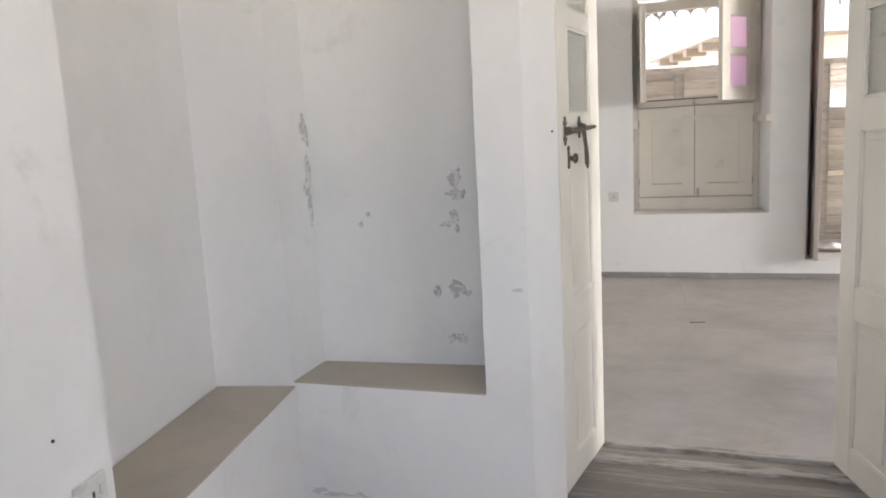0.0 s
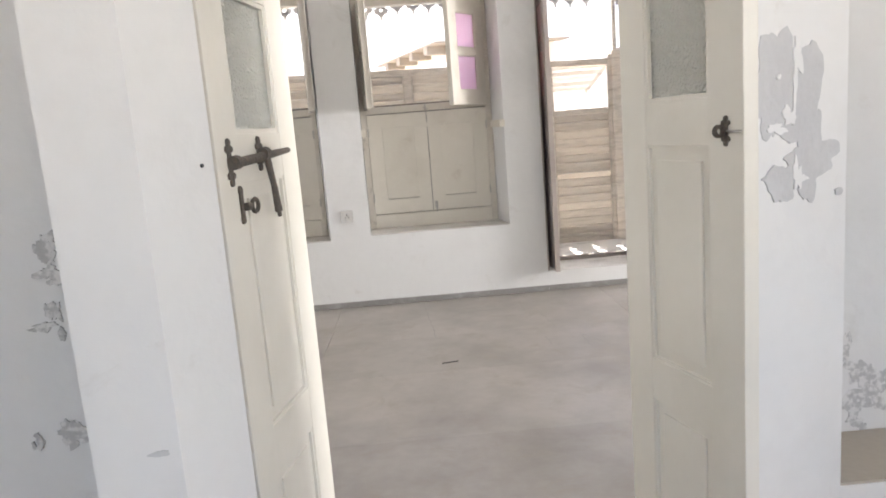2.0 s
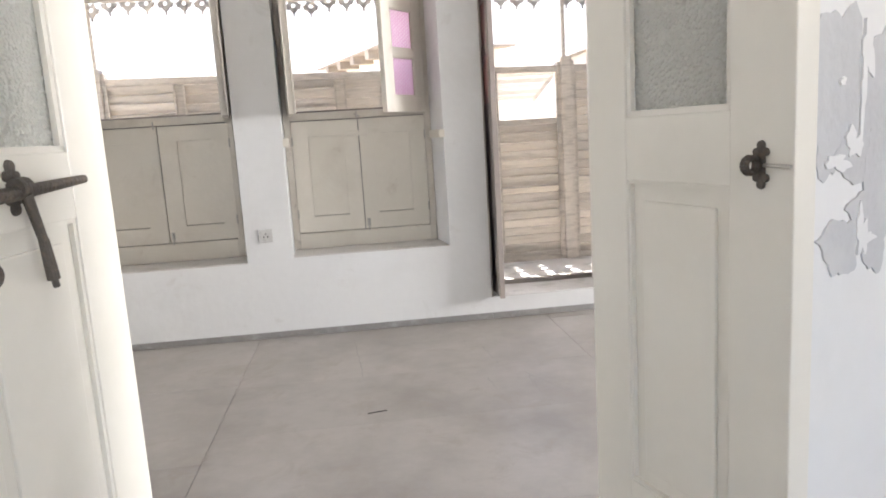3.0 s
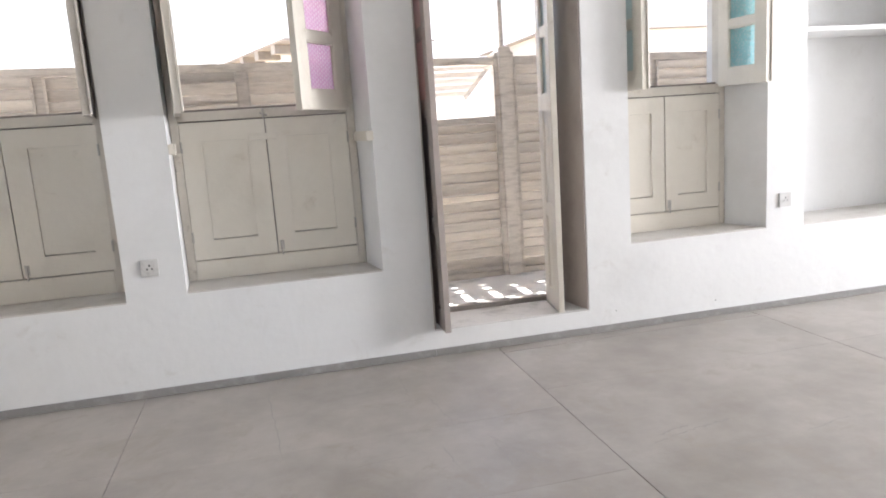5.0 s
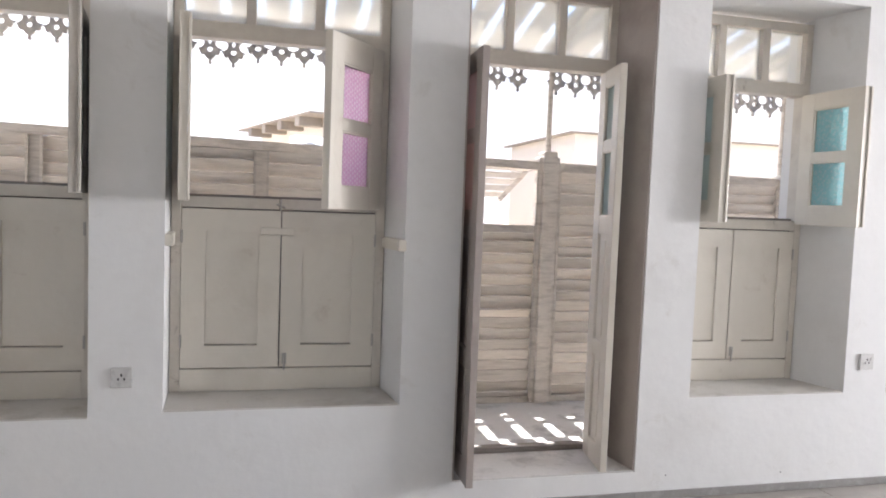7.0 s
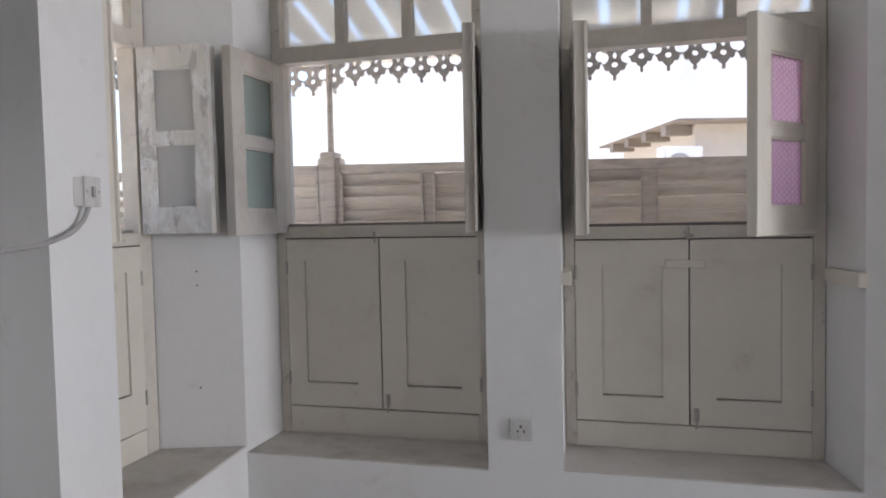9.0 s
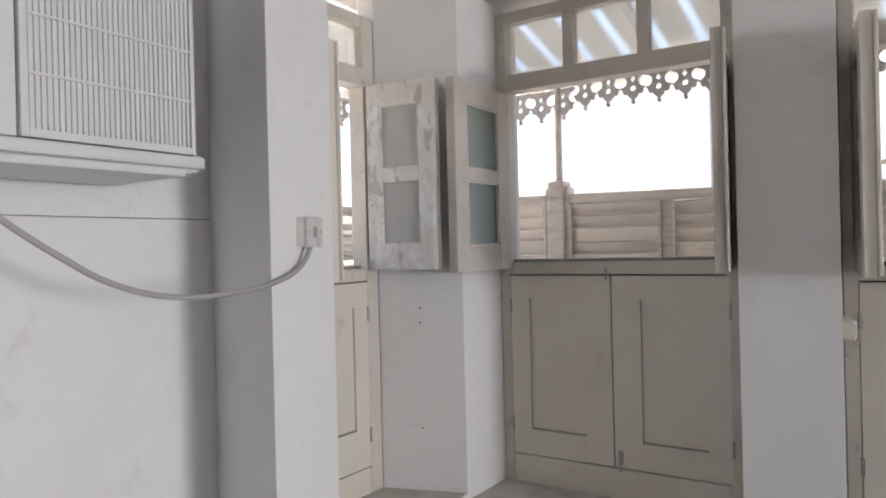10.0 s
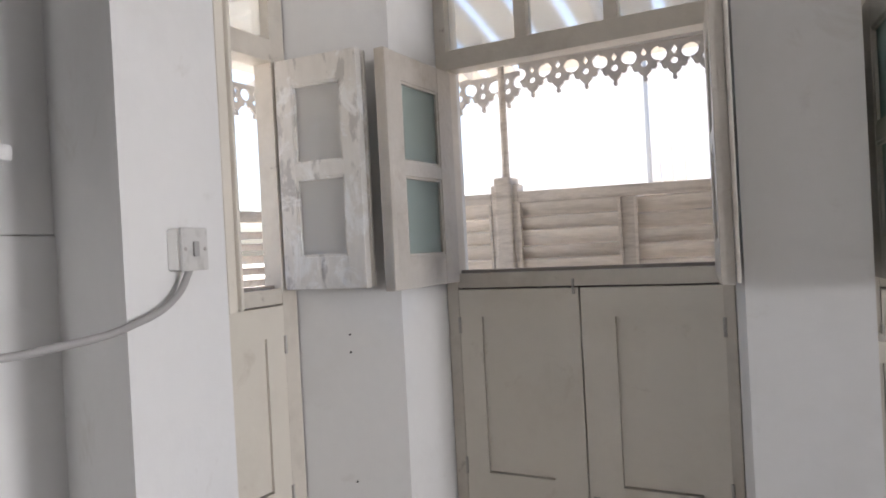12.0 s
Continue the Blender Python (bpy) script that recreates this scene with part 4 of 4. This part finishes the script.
for a, b in zip(allx, allx[1:]):
    la, lb = (0.078 if a in POSTS and a < 3 else 0.036), (0.078 if b in POSTS and b < 3 else 0.036)
    x0, x1 = a + la - 0.004, b - lb + 0.004
    key = round(x1 - x0, 3)
    if key not in slats:
        hw = (x1 - x0) / 2
        slats[key] = mesh_of("slat", made((-hw, hw, -0.064, 0.064, -0.007, 0.007), bevel=0.003), SLAT)
    top = (ztop(a) + ztop(b)) / 2 - 0.108
    low_panel = abs(b - 1.79) < 0.01
    if low_panel:
        part("mid_rail", made((x0, x1, BY - 0.03, BY + 0.03, 1.295, 1.342), bevel=0.004), WEATHERED, rail)
        top = 1.246
    z = top
    while z > 0.125:
        gap = low_panel and abs(z - 0.72) < 0.037
        part("slat", slats[key], None, rail, at=pose((x0 + x1) / 2, BY + 0.007, z + rnd.uniform(-0.005, 0.005), (-34 if gap else -55) + rnd.uniform(-4.5, 4.5), rnd.uniform(-0.4, 0.4), 0))
        z -= 0.0745
    edge = made((x0, x0 + 0.014, BY - 0.05, BY - 0.036, 0.145, ztop(a) - 0.06), (x1 - 0.014, x1, BY - 0.05, BY - 0.036, 0.145, ztop(b) - 0.06))
    part("louvre_bead", edge, WEATHERED, rail)

side = thing("side_railing", "weathered timber railing of the side balcony with thin open slats", "railing")
for y in (-3.5, -2.2, -0.9, 0.35):
    part("post", made((-3.43, -3.33, y - 0.05, y + 0.05, 0.10, 1.86), bevel=0.01), WEATHERED, side)
part("top_rail", made((-3.42, -3.34, -3.5, 1.37, 1.77, 1.83), bevel=0.006), WEATHERED, side)
sm = mesh_of("slat", made((-0.004, 0.004, -2.43, 2.43, -0.022, 0.022)), SLAT)
for k in range(24):
    part("slat", sm, None, side, at=pose(-3.38, -1.07, 0.18 + k * 0.066, 0, 35, 0))


# fretwork pendants under the eave: a scalloped outline with drilled holes
def pendant_curve(width, height):
    c = bpy.data.curves.new("fret_pendant", "CURVE")
    c.dimensions, c.fill_mode, c.extrude = "2D", "BOTH", 0.008

    def ring(pts):
        s = c.splines.new("POLY")
        s.points.add(len(pts) - 1)
        for p, (x, y) in zip(s.points, pts):
            p.co = (x * width, y * height, 0, 1)
        s.use_cyclic_u = True

    right = [(0.5, 0.0), (0.5, -0.14)]
    for k in range(7):                 # half of the round hole shared with the neighbour
        a = math.pi / 2 + k * math.pi / 6
        right.append((0.5 + 0.27 * math.cos(a), -0.31 + 0.18 * math.sin(a)))
    right += [(0.49, -0.49), (0.47, -0.54), (0.41, -0.55), (0.42, -0.61), (0.37, -0.68), (0.28, -0.70), (0.23, -0.67), (0.21, -0.72), (0.15, -0.79), (0.07, -0.83), (0.045, -0.875),
              (0.075, -0.915), (0.065, -0.97), (0.025, -1.0)]
    ring(right + [(-x, y) for x, y in reversed(right)])
    circle = lambda x, y, rx, ry: [(x + rx * math.cos(k * math.tau / 12), y + ry * math.sin(k * math.tau / 12)) for k in range(12)]
    ring([(0, -0.12), (0.10, -0.24), (0, -0.36), (-0.10, -0.24)])
    ring(circle(0, -0.52, 0.12, 0.085))
    return c


fc = bpy.data.objects.new("fret_outline", pendant_curve(0.142, 0.185))
scene.collection.objects.link(fc)
bpy.context.view_layer.update()
fret_mesh = bpy.data.meshes.new_from_object(fc.evaluated_get(bpy.context.evaluated_depsgraph_get()))
bpy.data.objects.remove(fc)
fret_mesh.materials.clear()
fret_mesh.materials.append(FRETWOOD)
ftop = lambda x: 2.472 - 0.024 * x
frieze = thing("eave_fretwork", "grey timber fretwork valance hanging from the eave", "fretwork")
x = -3.3
while x < 5.0:
    drop = 0.045 if x < -2.0 else 0.035 if -0.56 < x < -0.30 else 0.0
    if not 1.56 < x < 1.74:            # one pendant has fallen off beside the post
        part("fret_pendant", fret_mesh, None, frieze, at=pose(x, BY + (0.004 if drop else 0), ftop(x) - drop + rnd.uniform(-0.006, 0.006), 90, rnd.uniform(-1.5, 1.5), 0))
    x += 0.1425
side_frieze = thing("side_fretwork", "grey timber fretwork valance over the side balcony", "fretwork")
for k in range(32):
    part("fret_pendant", fret_mesh, None, side_frieze, at=pose(-3.38, 1.3 - k * 0.1425, 2.54, 90, 0, 90))

# eave beam, rafters and loose roof boards that let sun through
roof = thing("balcony_roof", "whitewashed timber boards over the balcony with narrow gaps", "roof")
bm = bmesh.new()
for y0, z0, z1 in ((BY - 0.03, 0.0, 0.09),):
    prof = [(-3.45, ftop(-3.45)), (5.6, ftop(5.6)), (5.6, ftop(5.6) + z1), (-3.45, ftop(-3.45) + z1)]
    fr = [bm.verts.new((px, y0, pz)) for px, pz in prof]
    bk = [bm.verts.new((px, y0 + 0.06, pz)) for px, pz in prof]
    bm.faces.new(fr)
    bm.faces.new(bk[::-1])
    for i in range(4):
        bm.faces.new((fr[i], bk[i], bk[(i + 1) % 4], fr[(i + 1) % 4]))
part("eave_beam", bm, FRETWOOD, roof)
rafter = mesh_of("rafter", made((-0.025, 0.025, -0.62, 0.62, -0.035, 0.035)), ROOFWOOD)
for k in range(11):
    part("rafter", rafter, None, roof, at=pose(-3.2 + k * 0.85, 1.08, 2.70, -14, 0, 0))
plank = mesh_of("roof_board", made((-0.081, 0.081, -0.72, 0.72, -0.009, 0.009)), ROOFWOOD)
for k in range(43):
    part("roof_board", plank, None, roof, at=pose(-3.46 + k * 0.2135, 1.16, 2.735 + rnd.uniform(-0.004, 0.004), -14, 0, rnd.uniform(-0.4, 0.4)))
# unseen board, added to keep sun spots off the inner sills
part("flashing_board", made((-3.5, 5.6, 0.502, 0.90, 2.88, 2.90)), ROOFWOOD, roof)
side_roof = thing("side_roof", "whitewashed rafters and boards over the side balcony", "roof")
sr = mesh_of("rafter", made((-0.6, 0.6, -0.03, 0.03, -0.04, 0.04)), ROOFWOOD)
for k in range(7):
    part("rafter", sr, None, side_roof, at=pose(-2.98, 1.2 - k * 0.75, 2.70, 0, -12, 0))
sp_ = mesh_of("roof_board", made((-0.050, 0.050, -2.6, 2.6, -0.009, 0.009)), ROOFWOOD)
for k in range(9):
    part("roof_board", sp_, None, side_roof, at=pose(-3.42 + k * 0.128, -1.4, 2.66 + k * 0.0275, 0, -12, 0))

# ---- outside ----
solid("ground", made((-400, 400, -400, 400, -4.3, -4.0)), SAND, "pale sandy ground far below", "ground", "structure")


def house(name, x0, x1, y0, y1, z1, wall_material, label, openings=()):
    h = thing(name, label, "building")
    part("wall", made((x0, x1, y0, y1, -4.0, z1)), wall_material, h)
    part("parapet", made((x0 - 0.06, x1 + 0.06, y0 - 0.06, y0 + 0.2, z1, z1 + 0.12), bevel=0.02), wall_material, h)
    for ox0, ox1, oz0, oz1 in openings:
        wn_ = part("window", made((ox0 - 0.05, ox1 + 0.05, y0 - 0.03, y0 + 0.02, oz0 - 0.05, oz1 + 0.05)), CREAM, h)
        part("pane", made((ox0, ox1, y0 - 0.045, y0 - 0.031, oz0, oz1)), GREYPLASTIC, wn_)
    return h


def jettied_house(name, wide, deep, over, z0, z1, label, at):
    """A house whose white upper storey juts out on joists over a beige lower wall."""
    h = thing(name, label, "building", at=at)
    part("upper_wall", made((0, wide, 0, deep, z0, z1)), WHITEWALL, h)
    part("lower_wall", made((over, wide - 0.1, over, deep - 0.2, -4.0, z0 - 0.001)), BEIGE, h)
    part("soffit", made((0.01, wide, 0.01, over - 0.002, z0 - 0.03, z0 - 0.002)), EAVEWOOD, h)
    part("soffit", made((0.01, over - 0.002, over, deep, z0 - 0.03, z0 - 0.002)), EAVEWOOD, h)
    y = over + 0.1
    while over > 0.3 and y < deep - 0.3:
        part("joist", made((0.03, over - 0.002, y, y + 0.2, z0 - 0.17, z0 - 0.032)), EAVEWOOD, h)
        y += 0.85
    return h


N1 = pose(0.42, 7.5, 0, 0, 0, 18)
jettied_house("neighbour_house", 2.7, 3.9, 0.42, 2.78, 3.85, "white neighbouring house jutting on joists over a beige wall", N1)
jettied_house("neighbour_house", 7.0, 3.5, 0.12, 2.74, 4.2, "wide white neighbouring house over a shaded beige wall", pose(4.58, 7.5, 0))
WH = ((-4.17, -4.03, 2.95, 3.70), (-3.86, -3.72, 2.95, 3.70), (-3.55, -3.40, 2.95, 3.70))
house("white_house", -9.0, 12.0, 16.0, 24.0, 6.2, WHITEWALL, "tall plain white house behind the neighbours", openings=WH)
unit = thing("outdoor_unit", "white outdoor cooling unit on the neighbour's ledge", "air conditioner", at=N1 @ pose(0.02, 0.0, 1.84))
part("case", made((-0.27, 0.27, -0.14, 0.14, 0.0, 0.55), bevel=0.02), WHITEPLASTIC, unit)
bm = bmesh.new()
bmesh.ops.create_cone(bm, cap_ends=True, segments=24, radius1=0.18, radius2=0.17, depth=0.02, matrix=Matrix.Translation((-0.05, -0.15, 0.28)) @ Matrix.Rotation(radians(90), 4, "X"))
part("fan_guard", bm, CABLE, unit)
part("ledge", made((-0.35, 0.6, -0.2, 0.43, -0.10, -0.001)), BEIGE, unit)
bm = bmesh.new()
rod(bm, (-2.83, 9.0, -4.0), (-2.83, 9.0, 7.0), 0.045, 0.03)
solid("utility_pole", bm, STEEL, "slim grey metal street pole", "pole")

# the neighbour's slatted awning, seen through the railing's open panel
awning = thing("slatted_awning", "pale weathered slatted timber awning on posts", "awning")
part("top_rail", made((0.55, 1.95, 2.17, 2.23, 1.752, 1.785), bevel=0.004), WEATHERED, awning)
for k in range(4):
    bm = bmesh.new()
    zt_ = 1.738 - 0.052 * k
    xr = 1.900 - 0.90 * (1.745 - zt_)
    vs = [bm.verts.new(p) for y_ in (2.185, 2.205) for p in ((0.58, y_, zt_ - 0.045), (xr - 0.04, y_, zt_ - 0.045), (xr, y_, zt_), (0.58, y_ + 0.02, zt_))]
    for q in ((0, 1, 2, 3), (7, 6, 5, 4), (0, 4, 5, 1), (1, 5, 6, 2), (2, 6, 7, 3), (3, 7, 4, 0)):
        bm.faces.new([vs[i] for i in q])
    part("slat", bm, SLAT, awning)
for px in (0.62, 1.30):
    part("post", made((px - 0.03, px + 0.03, 2.21, 2.27, -4.0, 1.751), bevel=0.004), WEATHERED, awning)
part("raking_rail", made((-0.018, 0.018, -0.02, 0.02, -0.165, 0.165), bevel=0.003), WEATHERED, awning, at=pose(1.80, 2.20, 1.635, 0, 42, 0))


# small marks on the walls
def nail(at, normal, label="dark nail hole in the white wall"):
    bm = bmesh.new()
    a = Vector(at)
    rod(bm, a - Vector(normal) * 0.002, a + Vector(normal) * 0.003, 0.004, 0.003, sides=8)
    return solid("nail", bm, DARK, label, "nail")


nail((-0.5035, -3.88, 1.222), (0.89, -0.455, 0))
nail((*hp(1.17, 0), 0.727), (0.98, 0.18, 0))
nail((1.935, 0.0, 0.12), (0, -1, 0))
nail((2.62, 0.0, 0.10), (0, -1, 0))
for z in (1.45, 1.16):
    nail((WF + 0.068, AC[3] - 0.02, z), (1, 0, 0), "dark screw head in a painted board")
for z in (1.30, 1.24, 0.80):
    nail((-2.02, -0.062, z), (0.35, -0.93, 0), "dark screw hole in the recess plaster")
patch(ragged(0.03, 0.012, 21), (-0.60, HN - 0.0005, 0.755), (1, 0, 0), (0, 0, 1), (0, -0.0015, 0), "grey chip in the white paint")
for dx, dz, w_, h_, sd in ((0.03, 0.030, 0.05, 0.022, 31), (0.10, 0.022, 0.09, 0.018, 32), (0.19, 0.030, 0.04, 0.014, 33), (0.50, 0.015, 0.14, 0.012, 34), (0.27, 0.012, 0.06, 0.010, 35)):
    patch(ragged(w_, h_, sd, rough=0.7), (-1.36 + dx, HN - 0.0005, dz), (1, 0, 0), (0, 0, 1), (0, -0.0015, 0), "grey scuffed paint near the floor")
for dx, dz, w_, h_, sd in ((0.90, 0.645, 0.05, 0.10, 41), (0.96, 0.56, 0.08, 0.08, 42), (0.98, 0.50, 0.10, 0.07, 43), (0.93, 0.47, 0.05, 0.06, 44), (1.04, 0.54, 0.06, 0.07, 45), (1.08, 0.47, 0.09, 0.06, 46), (0.95, 0.425, 0.04, 0.03, 47)):
    for k in range(3):
        patch(ragged(w_ * (0.9 - 0.2 * k), h_ * (0.6 + 0.15 * k), sd + 9 * k, rough=0.5), (dx + 0.012 * k, -3.4405, dz - 0.01 * k), (1, 0, 0), (0, 0, 1), (0, -0.0010 - 0.0004 * k - 0.00012 * (sd - 41), 0), "grey flaking paint low on the niche's back", SCUFF)


def floor_crack(x0, y0, x1, y1, wide, seed_):
    """A thin ragged crack in the floor screed."""
    rnd_ = random.Random(seed_)
    bm = bmesh.new()
    n_ = 14
    d = Vector((x1 - x0, y1 - y0, 0))
    side_ = Vector((-d.y, d.x, 0)).normalized()
    left, right_ = [], []
    for k in range(n_ + 1):
        c = Vector((x0, y0, 0.0016)) + d * (k / n_) + side_ * rnd_.uniform(-0.006, 0.006)
        h_ = wide * (0.35 + 0.65 * rnd_.random()) * (0.2 if k in (0, n_) else 1)
        left.append(bm.verts.new(c + side_ * h_))
        right_.append(bm.verts.new(c - side_ * h_))
    for k in range(n_):
        bm.faces.new((left[k], right_[k], right_[k + 1], left[k + 1]))
    return solid("floor_crack", bm, JOINT, "thin dark crack in the grey screed", "crack", "structure")


for args in ((1.34, -1.43, 1.64, -1.35, 0.004, 1), (1.60, -1.37, 1.75, -1.34, 0.008, 2), (0.76, -1.10, 0.90, -1.45, 0.0025, 3), (0.35, -0.62, 0.62, -0.60, 0.002, 4),
             (0.62, -0.60, 0.66, -0.95, 0.002, 5), (0.10, -1.20, 0.42, -1.16, 0.002, 6), (1.95, -1.55, 2.2, -1.50, 0.003, 7), (0.25, -0.35, 0.52, -0.33, 0.002, 8), (-0.6, -2.4, -0.1, -2.35, 0.002, 9), (0.2, -2.9, 0.75, -2.86, 0.002, 10)):
    floor_crack(*args)
for args in ((-0.14, -0.2, -0.08, -0.99, 0.0022, 20), (0.54, -0.22, 0.53, -0.58, 0.0018, 21), (0.73, -0.14, 1.17, -0.15, 0.0022, 22), (0.22, -0.41, 0.38, -0.42, 0.004, 23), (0.56, -1.14, 0.57, -1.32, 0.0022, 24), (0.77, -1.14, 0.77, -1.4, 0.0025, 25), (1.4, -1.37, 1.56, -1.33, 0.005, 26), (1.63, -1.55, 1.78, -1.56, 0.003, 27)):
    floor_crack(*args)
